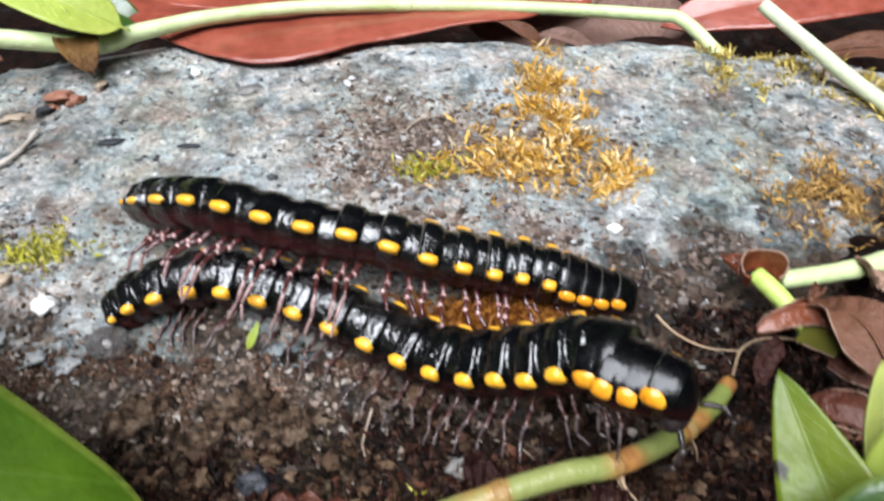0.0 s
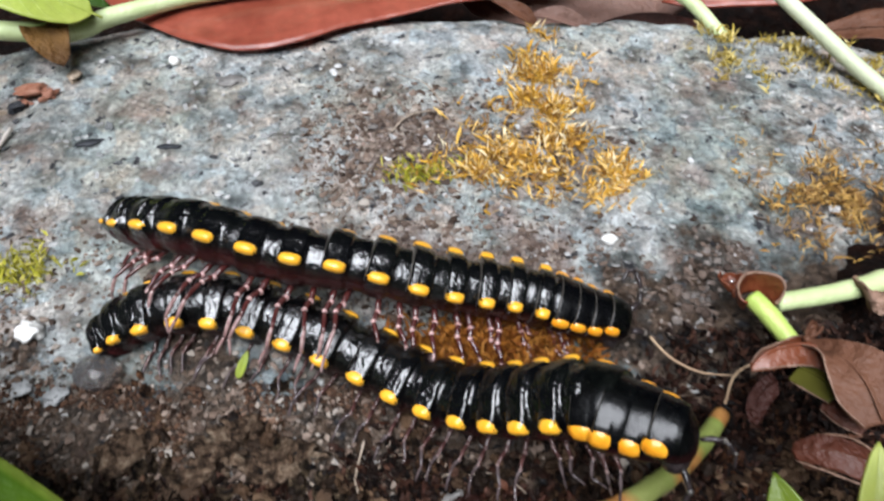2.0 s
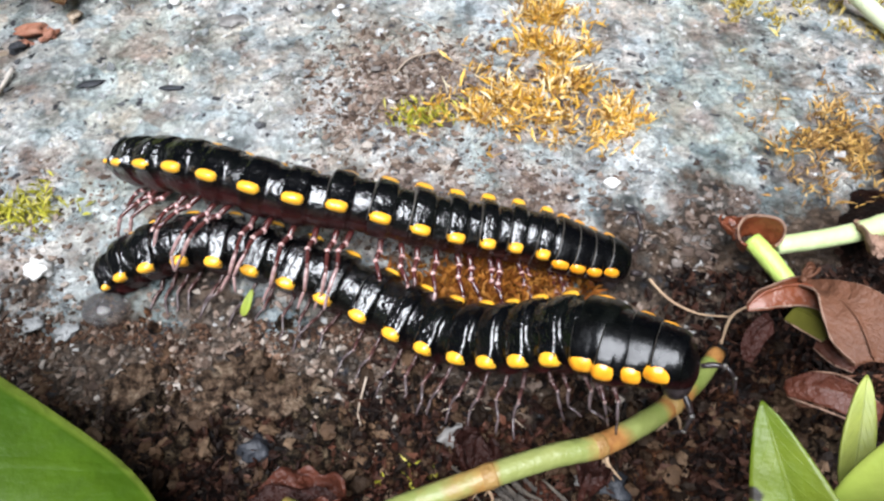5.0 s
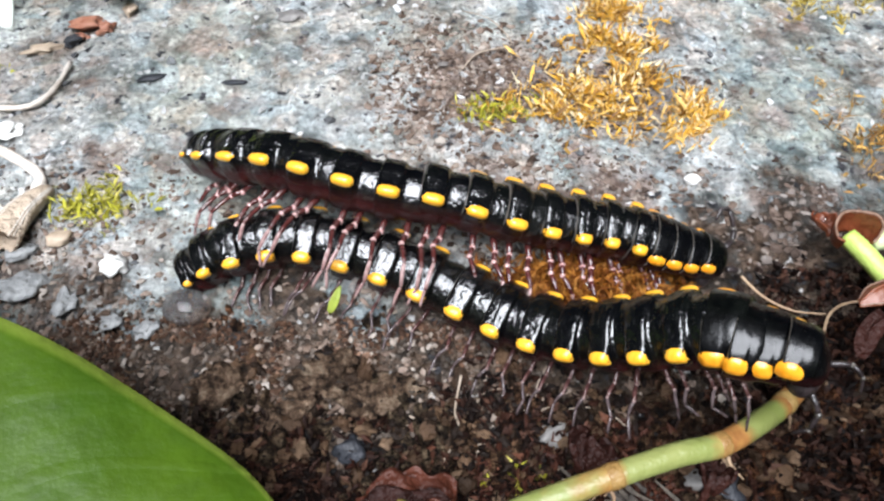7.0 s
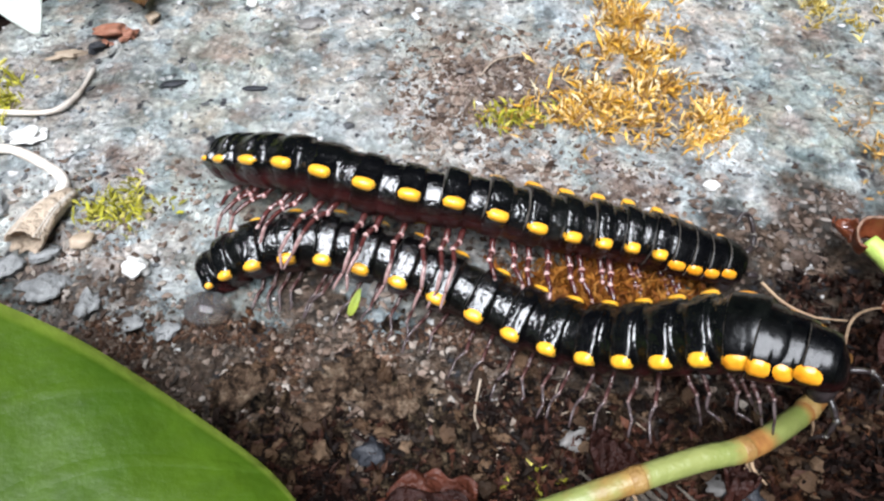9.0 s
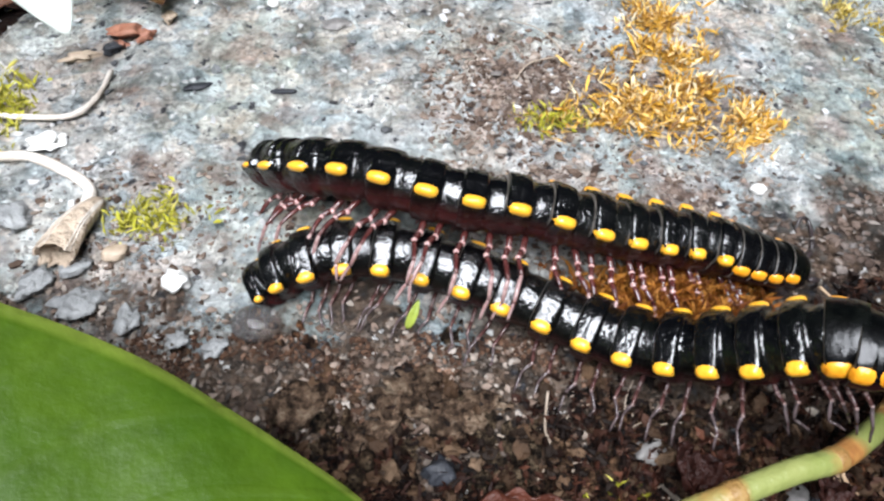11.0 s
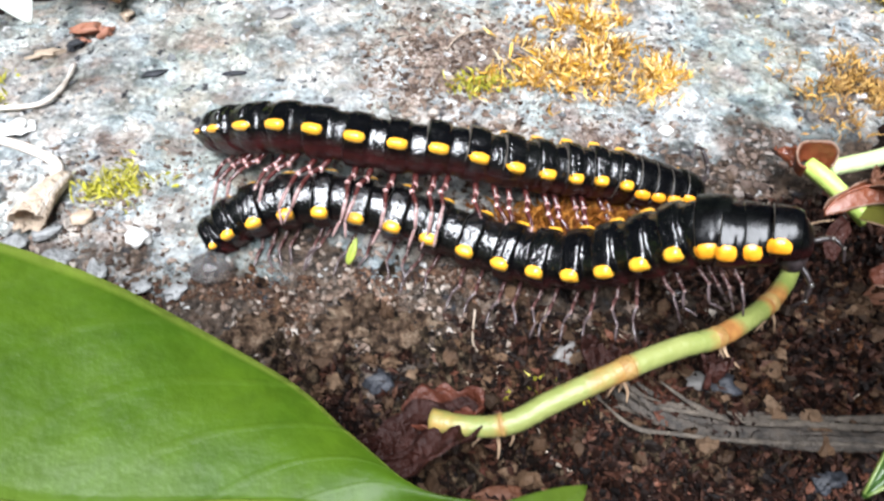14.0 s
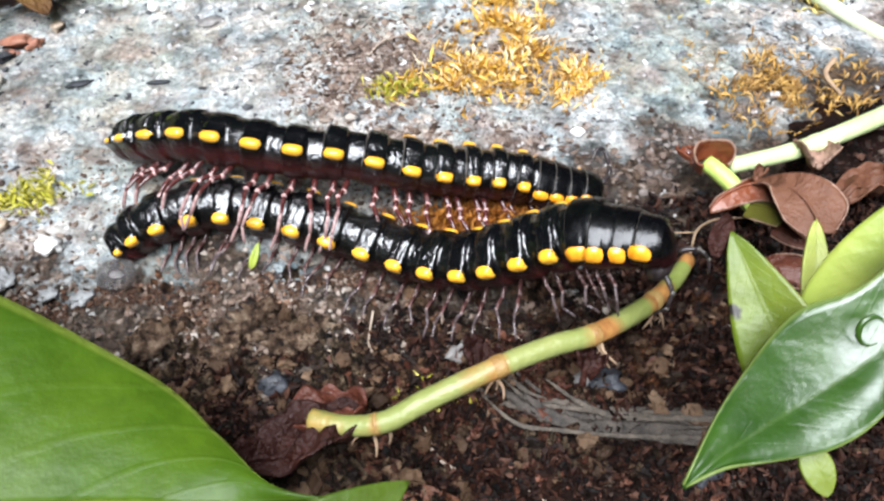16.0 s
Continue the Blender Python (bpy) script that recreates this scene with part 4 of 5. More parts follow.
big_near = [(-0.72, 1.78, -0.36), (-1.1, 1.55, -0.25), (-1.5, 1.25, -0.12), (-2.1, 0.95, 0.02), (-2.9, 0.75, 0.24), (-3.7, 0.75, 0.5), (-4.7, 1.0, 0.85), (-6.4, 2.4, 1.5)]
v, f, uv = leaf_grid([Vector(p) - big.location / U for p in big_mid], [Vector(p) - big.location / U for p in big_near], [Vector(p) - big.location / U for p in big_far], 60, 14, 0.03, 2, 0.05)
ob = mesh_object("blade", v, f, LEAF_BIG, big, uvs=uv)
sol = ob.modifiers.new("thickness", "SOLIDIFY")
sol.thickness, sol.offset = 0.02 * U, 0
rib = [Vector(p) - big.location / U + Vector((0, 0, 0.0)) for p in big_mid]
v, f = tube(rib, [0.065, 0.05, 0.04, 0.03, 0.02], 60, 10, 0.5)
mesh_object("midrib", v, f, RIB, big, "yellowish green midrib")
v, f = tube([Vector(p) - big.location / U for p in [(-0.64, 1.84, -0.37), (-0.33, 1.86, -0.47), (0.0, 1.86, -0.58), (0.2, 1.86, -0.66)]], [0.07, 0.07, 0.075, 0.085], 20, 12)
mesh_object("petiole", v, f, STEM_YELLOW, big, "yellow petiole")
v, f = blob(Vector((0.24, 1.84, -0.70)) - big.location / U, (0.11, 0.11, 0.11), 3, 0.2, 3)
mesh_object("petiole_end", v, f, ORANGE, big, "orange torn petiole end")
whole_leaf("small_leaf", "small green leaf beside the petiole of the broad leaf", (-1.35, 0.95, 0.25), (-0.30, 1.57, 0.36), (0.1, -0.6, 0.9), 0.24, LEAF_LIME2, bend=0.06, point=0.6, blunt=0.0, seed=4)

# the shoot in front on the other side
shoot = empty("creeper_shoot", (2.3, 1.9, 0.3), "young creeper shoot with yellowish and green pointed leaves", "plant")
so = Vector((2.3, 1.9, 0.3))
v, f = tube([Vector(p) - so for p in [(2.75, 2.5, -0.95), (2.55, 2.3, -0.3), (2.42, 2.15, 0.4), (2.45, 2.0, 1.1), (2.55, 1.8, 1.6)]], [0.09, 0.085, 0.08, 0.07], 24, 10)
mesh_object("stem", v, f, STEM, shoot)
blade("leaf", Vector((1.98, 1.70, 0.45)) - so, Vector((1.67, 2.50, 1.16)) - so, (-0.5, -0.7, 0.6), 0.25, LEAF_YELLOW, shoot, "yellowish green leaf with black spots", bend=0.03, point=0.5, seed=5, blunt=0.2)
v, f, uv = leaf_grid([Vector(p) - so for p in [(2.62, 1.86, 1.55), (2.36, 1.78, 1.34), (2.12, 1.66, 1.04), (1.90, 1.60, 0.86), (1.62, 1.56, 0.62), (1.40, 1.53, 0.42), (1.21, 1.47, 0.25)]], [Vector(p) - so for p in [(2.60, 1.92, 1.60), (2.32, 1.99, 1.54), (2.16, 1.91, 1.34), (2.01, 1.88, 1.21), (1.75, 1.89, 1.04), (1.44, 1.72, 0.65), (1.20, 1.48, 0.25)]], [Vector(p) - so for p in [(2.62, 1.80, 1.50), (2.32, 1.58, 1.14), (2.08, 1.42, 0.81), (1.87, 1.38, 0.62), (1.63, 1.42, 0.49), (1.40, 1.47, 0.39), (1.21, 1.47, 0.25)]], 36, 9, 0.05, 6, -0.03)
ob = mesh_object("leaf", v, f, LEAF_GREEN, shoot, "fresh green pointed leaf", uvs=uv)
sol = ob.modifiers.new("thickness", "SOLIDIFY")
sol.thickness, sol.offset = 0.018 * U, 0
curl = [Vector((2.02 + 0.07 * math.cos(q), 1.66 + 0.05 * math.sin(q) * 0.6, 1.16 + 0.07 * math.sin(q))) - so for q in np.linspace(0.6, 5.2, 14)]
v, f = tube(curl, [0.008, 0.014, 0.016, 0.012, 0.006], 24, 8, 0.5)
mesh_object("leaf_curl", v, f, LEAF_GREEN, shoot, "tiny curled young leaf", uvs=[(0.3, 0.3)] * len(v))
blade("leaf", Vector((1.84, 1.50, 0.46)) - so, Vector((1.89, 1.29, 0.30)) - so, (-0.3, -0.4, 0.8), 0.08, LEAF_YELLOW, shoot, "small lime leaf", bend=0.03, seed=7)
blade("leaf", Vector((2.03, 2.06, 0.68)) - so, Vector((2.86, 2.26, 1.74)) - so, (-0.6, -0.6, 0.5), 0.23, LEAF_WAN, shoot, "pale lime leaf", bend=0.05, seed=8)
blade("leaf", Vector((2.28, 2.3, 0.5)) - so, Vector((2.45, 2.85, 0.92)) - so, (-0.3, -0.8, 0.5), 0.08, LEAF_LIME, shoot, "unfolding pale leaf tip", bend=0.03, seed=9)


# ------------------------------------------------------------ creeper stems
def stem_thing(name, label, points, radii, mat, nodes=(), category="plant", hairs=0, seed=0, n=48, brown=()):
    at = Vector(points[0])
    thing = empty(name, at, label, category)
    pts = [Vector(p) - at for p in points]
    v, f = tube(pts, radii, n, 12, 1.0, 0.04, seed)
    stalk = mesh_object("stalk", v, f, mat, thing)
    worn = stalk.data.attributes.new("worn", "FLOAT", "POINT")
    worn.data.foreach_set("value", [float(np.interp(k // 12 / n, *zip(*brown))) if brown else 0.0 for k in range(len(v))])
    line = smooth_line(pts, 200)
    rnd = random.Random(seed)
    for s, size, m in nodes:
        i = int(s * 200)
        seg = [line[max(0, i - size)], line[i], line[min(200, i + size)]]
        r = float(np.interp(s, np.linspace(0, 1, len(radii)), radii))
        v, f = tube(seg, [r * 1.05, r * 1.08, r * 1.1, r * 1.08, r * 1.05], 12, 12, 1.0, 0.0, seed + i)
        node = mesh_object("node", v, f, m, thing, "rusty brown scaly node")
        for _ in range(hairs):
            c = line[i] + Vector((rnd.uniform(-0.08, 0.08), 0, -r * 0.7))
            d = Vector((rnd.uniform(-0.15, 0.15), rnd.uniform(-0.16, 0.02), -rnd.uniform(0.12, 0.3)))
            v, f = tube([c, c + d * 0.5 + Vector((rnd.uniform(-0.06, 0.06), 0, 0)), c + d], [0.02, 0.014, 0.006], 8, 6)
            mesh_object("rootlet", v, f, ROOTBROWN, node)
    return thing


stem_thing("creeper_runner", "pale green creeper runner with rusty nodes arching over soil", [(-1.05, 2.78, -0.62), (-0.78, 2.68, -0.60), (-0.48, 2.64, -0.54), (-0.15, 2.72, -0.42), (0.40, 2.87, -0.29), (0.85, 3.02, -0.27), (1.23, 3.14, -0.30), (1.75, 3.48, -0.38), (2.1, 3.8, -0.43), (2.36, 4.1, -0.44)], [0.085, 0.08, 0.085, 0.085, 0.085, 0.085, 0.085, 0.08, 0.07], STEM, [(0.2, 1, NODE), (0.445, 2, NODE), (0.655, 2, NODE), (0.8, 2, NODE)], "plant", 3, 3, 90, [(0, 0.5), (0.12, 0.2), (0.18, 0.25), (0.2, 0.6), (0.22, 0.08), (0.32, 0.1), (0.38, 0.35), (0.45, 0.7), (0.47, 0.12), (0.6, 0.0), (0.63, 0.4), (0.69, 0.95), (0.71, 0.2), (0.76, 0.1), (0.79, 0.85), (0.84, 0.75), (0.87, 0.1), (0.95, 0.1), (0.97, 0.9), (1.0, 1.0)])
stem_thing("creeper_runner", "pale green runner lying behind a curled brown leaf", [(3.05, 5.03, -0.06), (3.56, 5.12, -0.03), (4.06, 5.26, 0.0), (4.95, 5.60, 0.08), (6.0, 6.1, 0.15)], [0.085, 0.09, 0.1, 0.1], STEM_PALE, [(0.5, 4, STEM_PALE)], "plant", 0, 4)
stem_thing("creeper_runner", "short bright green stem between curled and dead leaves", [(2.82, 5.06, -0.02), (2.92, 4.90, -0.07), (3.04, 4.71, -0.16), (3.2, 4.45, -0.3)], [0.085, 0.09, 0.085, 0.08], STEM_BRIGHT, (), "plant", 0, 5, 20)
stem_thing("creeper_runner", "pale green creeper runner along the far edge of the stone", [(-6.6, 8.4, 1.05), (-5.89, 8.5, 1.09), (-4.71, 8.94, 0.89), (-4.23, 9.31, 0.97), (-3.2, 9.85, 1.07), (-1.66, 10.34, 1.10), (0.88, 10.54, 1.06), (2.94, 10.27, 1.03), (3.44, 10.11, 0.97), (3.98, 9.48, 0.52)], [0.12, 0.12, 0.115, 0.10, 0.095, 0.095, 0.095], STEM_PALE, [(0.22, 3, STEM_PALE), (0.6, 1, STEM_PALE)], "plant", 0, 6, 64)
stem_thing("cut_plant_stalk", "whitish cut stem leaning on the stone beside moss", [(4.28, 9.60, 1.33), (4.75, 9.05, 0.98), (5.26, 8.46, 0.6), (5.9, 7.75, 0.22), (6.4, 7.1, 0.05)], [0.095, 0.10, 0.10, 0.10], STEM_WHITE, (), "plant", 0, 7)

# ------------------------------------------------------------ fallen and dead leaves
fallen = empty("fallen_leaf", (-5.45, 10.95, 1.17), "large smooth reddish-brown fallen leaf over the stone's far edge", "leaf")
fo = Vector((-5.45, 10.95, 1.17))
fallen_near = [(-5.42, 10.9, 1.14), (-4.51, 9.93, 0.88), (-3.88, 9.52, 0.79), (-3.16, 9.13, 0.69), (-2.49, 8.98, 0.66), (-1.87, 9.1, 0.69), (-1.1, 9.52, 0.79), (-0.18, 9.89, 0.88), (0.9, 10.25, 0.95), (2.2, 10.9, 1.02)]
fallen_mid = [(-5.45, 10.95, 1.17), (-4.6, 10.8, 1.02), (-3.9, 10.7, 0.99), (-3.1, 10.6, 0.96), (-2.3, 10.6, 0.95), (-1.5, 10.7, 0.96), (-0.8, 10.8, 0.98), (0.0, 10.9, 1.0), (1.0, 11.0, 1.02), (2.2, 10.95, 1.03)]
fallen_far = [(-5.42, 11.0, 1.2), (-4.9, 11.6, 1.3), (-4.2, 12.0, 1.32), (-3.3, 12.2, 1.35), (-2.3, 12.2, 1.35), (-1.4, 12.2, 1.35), (-0.6, 12.1, 1.32), (0.2, 11.9, 1.25), (1.1, 11.6, 1.15), (2.2, 11.0, 1.04)]
v, f, uv = leaf_grid([Vector(p) - fo for p in fallen_mid], [Vector(p) - fo for p in fallen_near], [Vector(p) - fo for p in fallen_far], 60, 12, 0.05, 3, 0.06)
ob = mesh_object("blade", v, f, LEAF_BRICK, fallen, uvs=uv)
sol = ob.modifiers.new("thickness", "SOLIDIFY")
sol.thickness, sol.offset = 0.03 * U, 0
v, f = tube([Vector(p) - fo for p in fallen_mid], [0.05, 0.045, 0.04, 0.03], 50, 8, 0.6)
mesh_object("midrib", v, f, LEAF_BRICK, fallen, uvs=[(0.5, 0.3)] * len(v))
whole_leaf("fallen_leaf", "curved rust-red fallen leaf beside the cut stem", (7.6, 11.0, 1.55), (3.25, 10.6, 0.78), (0.1, -0.7, 0.8), 0.62, LEAF_BRICK, bend=0.05, seed=12, fold=0.2, thick=0.03)
whole_leaf("fallen_leaf", "dull rosy brown fallen leaf behind the stone", (0.2, 11.3, 0.75), (4.0, 11.2, 0.7), (0.05, -0.75, 0.7), 0.85, LEAF_ROSY, bend=0.04, wave=0.08, seed=13, fold=0.25)
whole_leaf("fallen_leaf", "greyish brown fallen leaf behind the cut stem", (7.0, 9.5, 0.55), (5.3, 10.0, 0.55), (-0.1, -0.3, 0.9), 0.32, LEAF_BROWN, bend=0.12, wave=0.1, seed=14)
whole_leaf("leaf_scrap", "thin tan curled leaf scrap behind the stone", (0.72, 9.98, 0.98), (1.42, 9.9, 0.56), (0.4, -0.6, 0.6), 0.10, LEAF_BROWN, bend=0.18, wave=0.12, fold=0.7, seed=21, blunt=-0.4)
whole_leaf("leaf_scrap", "pinkish dry leaf scrap at the stone's far edge", (1.25, 10.05, 0.74), (2.2, 9.9, 0.58), (-0.1, -0.6, 0.7), 0.11, LEAF_ROSY, bend=0.16, wave=0.12, fold=0.6, seed=22, blunt=-0.4)
whole_leaf("creeper_leaf", "small dark green leaf behind the far runner", (-5.35, 10.25, 1.12), (-4.55, 10.2, 0.82), (0.1, -0.6, 0.8), 0.24, LEAF_GREEN, bend=0.1, seed=23)
whole_leaf("fallen_leaf", "dark red leaf in the gap behind the stone", (2.0, 10.4, 0.1), (3.9, 10.3, 0.5), (0.0, -0.7, 0.8), 0.35, LEAF_DARK, bend=0.05, seed=15)
whole_leaf("fallen_leaf", "brown leaf litter behind the pale leaf", (-8.4, 9.3, 0.2), (-6.2, 9.2, 0.6), (0.1, -0.6, 0.8), 0.6, LEAF_BROWN, bend=0.1, seed=16)
whole_leaf("creeper_leaf", "yellowish green creeper leaf over the far runner", (-4.3, 8.95, 1.12), (-5.9, 8.75, 1.75), (0.2, -0.6, 0.8), 0.38, LEAF_LIME, bend=0.08, seed=17)
whole_leaf("wilted_leaf", "wilted ochre leaf hanging from the far runner", (-5.1, 9.1, 1.0), (-4.55, 8.35, 0.72), (0.3, -0.5, 0.7), 0.26, LEAF_OCHRE, bend=0.1, wave=0.12, seed=18)
whole_leaf("pale_leaf", "pale shiny leaf with a bleached face", (-5.25, 6.85, 2.45), (-4.60, 6.25, 1.20), (0.1, -0.45, 0.9), 0.40, LEAF_PALE, bend=0.05, point=0.72, seed=19, blunt=-0.2)


def dead_leaf(label, center, size, turn, mat, seed, lift=0.12, roll=0.0, category="dead leaf"):
    """A crumpled dry leaf lying on the ground."""
    rnd = random.Random(seed)
    nu, nv = 22, 9
    verts, uvs = [], []
    rot = Matrix.Rotation(radians(turn), 3, "Z")
    for i in range(nu + 1):
        s = i / nu
        w = size[1] * math.sin(math.pi * (0.04 + 0.92 * s)) ** 0.6 * (1 + 0.12 * noise.noise(Vector((s * 5, seed, 0))))
        for j in range(-nv, nv + 1):
            t = j / nv
            a = t * roll
            y = w * (math.sin(a) / roll if roll else t)
            z = w * ((1 - math.cos(a)) / roll if roll else 0.15 * t * t)
            q = Vector(((s - 0.5) * 2 * size[0], y, z + lift * noise.noise(Vector((s * 2.2 + seed, t * 1.6, seed * 2.0))) + 0.3 * lift * noise.noise(Vector((s * 6 + seed, t * 4, 0)))))
            q.z += 0.25 * lift * abs(math.sin(s * 9 + abs(t) * 3))
            verts.append(rot @ q)
            uvs.append((s, 0.5 + 0.5 * t))
    k = 2 * nv + 1
    faces = [(i * k + j, i * k + j + 1, (i + 1) * k + j + 1, (i + 1) * k + j) for i in range(nu) for j in range(k - 1)]
    thing = empty("dead_leaf", center, label, category)
    ob = mesh_object("blade", verts, faces, mat, thing, uvs=uvs)
    rib = [Vector(verts[i * (2 * nv + 1) + nv]) for i in range(0, nu + 1, 3)]
    v, f = tube([rib[0] - (rib[1] - rib[0]) * 0.8, *rib], [0.03, 0.028, 0.022, 0.012], 24, 8)
    mesh_object("midrib", v, f, mat, thing)
    sol = ob.modifiers.new("thickness", "SOLIDIFY")
    sol.thickness, sol.offset = 0.015 * U, 0
    return thing


def sheet_leaf(label, mid, left, right, mat, seed, wave=0.05, nu=30, nv=8):
    """A withered leaf from its midrib and both edges."""
    at = Vector(mid[0])
    thing = empty("dead_leaf", at, label, "dead leaf")
    m, a, b = ([Vector(p) - at for p in line] for line in (mid, left, right))
    v, f, uv = leaf_grid(m, a, b, nu, nv, wave, seed)
    ob = mesh_object("blade", v, f, mat, thing, uvs=uv)
    sol = ob.modifiers.new("thickness", "SOLIDIFY")
    sol.thickness, sol.offset = 0.016 * U, 0
    v, f = tube(m, [0.016, 0.014, 0.012, 0.008], 24, 8)
    mesh_object("midrib", v, f, mat, thing)
    for edge in () if mat == LEAF_DARK else (a, b):
        v, f = tube(edge, [0.006, 0.009, 0.008, 0.006], 30, 6, 1.0, 0.4, seed)
        mesh_object("rolled_edge", v, f, LEAF_PAPER2, thing, "pale dry rolled edge")
    return thing


sheet_leaf("brown dead leaf bent over with a pale rolled edge", [(2.74, 4.22, 0.22), (2.86, 4.06, 0.36), (2.92, 3.88, 0.46), (2.97, 3.66, 0.46), (3.0, 3.42, 0.36)], [(2.76, 4.26, 0.24), (2.79, 3.99, 0.44), (2.76, 3.78, 0.44), (2.78, 3.58, 0.36), (2.9, 3.42, 0.30)], [(2.80, 4.26, 0.26), (2.98, 4.02, 0.50), (3.16, 3.82, 0.56), (3.25, 3.58, 0.48), (3.1, 3.40, 0.36)], LEAF_BROWN, 1)
sheet_leaf("rust-brown dead leaf folded lengthwise towards the runner", [(2.90, 4.06, 0.36), (2.80, 4.14, 0.34), (2.68, 4.18, 0.28), (2.56, 4.18, 0.20), (2.45, 4.12, 0.12)], [(2.94, 3.84, 0.30), (2.82, 3.98, 0.27), (2.69, 4.05, 0.20), (2.57, 4.08, 0.14), (2.45, 4.10, 0.10)], [(2.86, 4.20, 0.36), (2.78, 4.26, 0.30), (2.68, 4.28, 0.20), (2.57, 4.27, 0.13), (2.46, 4.16, 0.11)], LEAF_SHEATH, 2, 0.04)
sheet_leaf("olive green dying leaf under the folded dead leaf", [(2.76, 4.05, 0.19), (2.83, 3.90, 0.25), (2.89, 3.72, 0.27)], [(2.69, 4.0, 0.10), (2.75, 3.85, 0.15), (2.82, 3.70, 0.20)], [(2.86, 4.1, 0.22), (2.95, 3.90, 0.27), (2.96, 3.68, 0.28)], LEAF_OLIVE, 3, 0.02)
sheet_leaf("dark rusty leaf tip under the bent dead leaf", [(2.86, 3.80, 0.16), (2.94, 3.66, 0.16), (3.02, 3.52, 0.12)], [(2.82, 3.74, 0.08), (2.90, 3.60, 0.08), (3.0, 3.5, 0.10)], [(2.92, 3.84, 0.20), (3.02, 3.68, 0.22), (3.06, 3.54, 0.16)], LEAF_RED, 21, 0.03)
sheet_leaf("dark red withered leaf hooked downwards", [(2.62, 4.02, 0.06), (2.50, 3.94, 0.03), (2.44, 3.86, -0.06), (2.43, 3.80, -0.18)], [(2.62, 3.94, 0.0), (2.54, 3.87, -0.03), (2.50, 3.82, -0.10), (2.46, 3.80, -0.2)], [(2.60, 4.10, 0.06), (2.45, 4.0, 0.04), (2.38, 3.90, -0.06), (2.40, 3.82, -0.18)], LEAF_DARK, 4, 0.12)
sheet_leaf("reddish brown leaf lying on soil behind the shoot", [(2.62, 3.56, -0.16), (2.8, 3.46, -0.04), (3.0, 3.38, -0.02), (3.2, 3.30, -0.10)], [(2.64, 3.50, -0.2), (2.8, 3.36, -0.14), (3.0, 3.26, -0.14), (3.18, 3.26, -0.16)], [(2.64, 3.60, -0.14), (2.82, 3.58, 0.0), (3.02, 3.50, 0.02), (3.22, 3.34, -0.08)], LEAF_RED, 5, 0.14)
dead_leaf("curled brown bud of a dead leaf", (2.88, 4.24, 0.36), (0.09, 0.10), 40, LEAF_BROWN, 3, 0.03, 2.2)
dead_leaf("papery brown dead leaf hanging on the pale runner", (3.95, 5.1, -0.05), (0.2, 0.3), 75, LEAF_PAPER2, 14, 0.12, 1.4)
dead_leaf("dry brown leaf litter by the pale runner", (4.35, 4.75, -0.25), (0.4, 0.26), 30, LEAF_BROWN, 12, 0.15, 1.0)
dead_leaf("small brown withered scrap on soil", (3.4, 3.9, -0.7), (0.45, 0.14), 10, LEAF_BROWN, 4, 0.1)
# the sheath round the runner's joint
cup = empty("leaf_sheath", (2.85, 5.06, -0.06), "curled reddish brown leaf sheath round the runner's joint", "dead leaf")
rows, seg = 10, 26
v = []
for i in range(rows + 1):
    t = i / rows
    for j in range(seg + 1):
        a = radians(-58 + 290 * j / seg)
        rr = 0.10 + 0.075 * t ** 0.7
        v.append((math.cos(a) * rr * 1.05, math.sin(a) * rr * 0.8 + 0.05 * t, 0.20 * t - 0.04 + 0.03 * math.sin(3 * a) * t))
f = [(i * (seg + 1) + j, i * (seg + 1) + j + 1, (i + 1) * (seg + 1) + j + 1, (i + 1) * (seg + 1) + j) for i in range(rows) for j in range(seg)]
v = [Matrix.Rotation(radians(32), 3, "X") @ Vector(q) * 1.12 for q in v]
ob = mesh_object("sheath_wall", v, f, LEAF_SHEATH, cup, uvs=[(0.5, 0.3)] * len(v))
sol = ob.modifiers.new("thickness", "SOLIDIFY")
sol.thickness, sol.offset = 0.018 * U, 0
v, f = tube([Vector(q) for q in v[-(seg + 1)::3]], [0.012, 0.014, 0.012], 40, 6)
mesh_object("sheath_rim", v, f, LEAF_PAPER2, cup, "pale dry rim")
dead_leaf("reddish leaf scrap with a water drop", (2.68, 5.24, -0.04), (0.12, 0.15), 100, LEAF_SHEATH, 6, 0.05, 1.5)
dead_leaf("large dark red rotting leaf half buried in soil", (-1.12, 2.66, -0.78), (0.5, 0.30), 15, LEAF_DARK, 7, 0.34, 0.9)
dead_leaf("reddish rotting leaf stub under the runner", (-0.95, 2.92, -0.74), (0.32, 0.22), 0, LEAF_RED, 8, 0.22, 0.9)
dead_leaf("dark red withered leaf under the runner", (0.35, 3.2, -0.62), (0.16, 0.22), 70, LEAF_DARK, 9, 0.2, 1.0)
dead_leaf("dark red scrap beside a node", (1.15, 3.0, -0.5), (0.14, 0.16), 60, LEAF_DARK, 10, 0.15, 1.0)
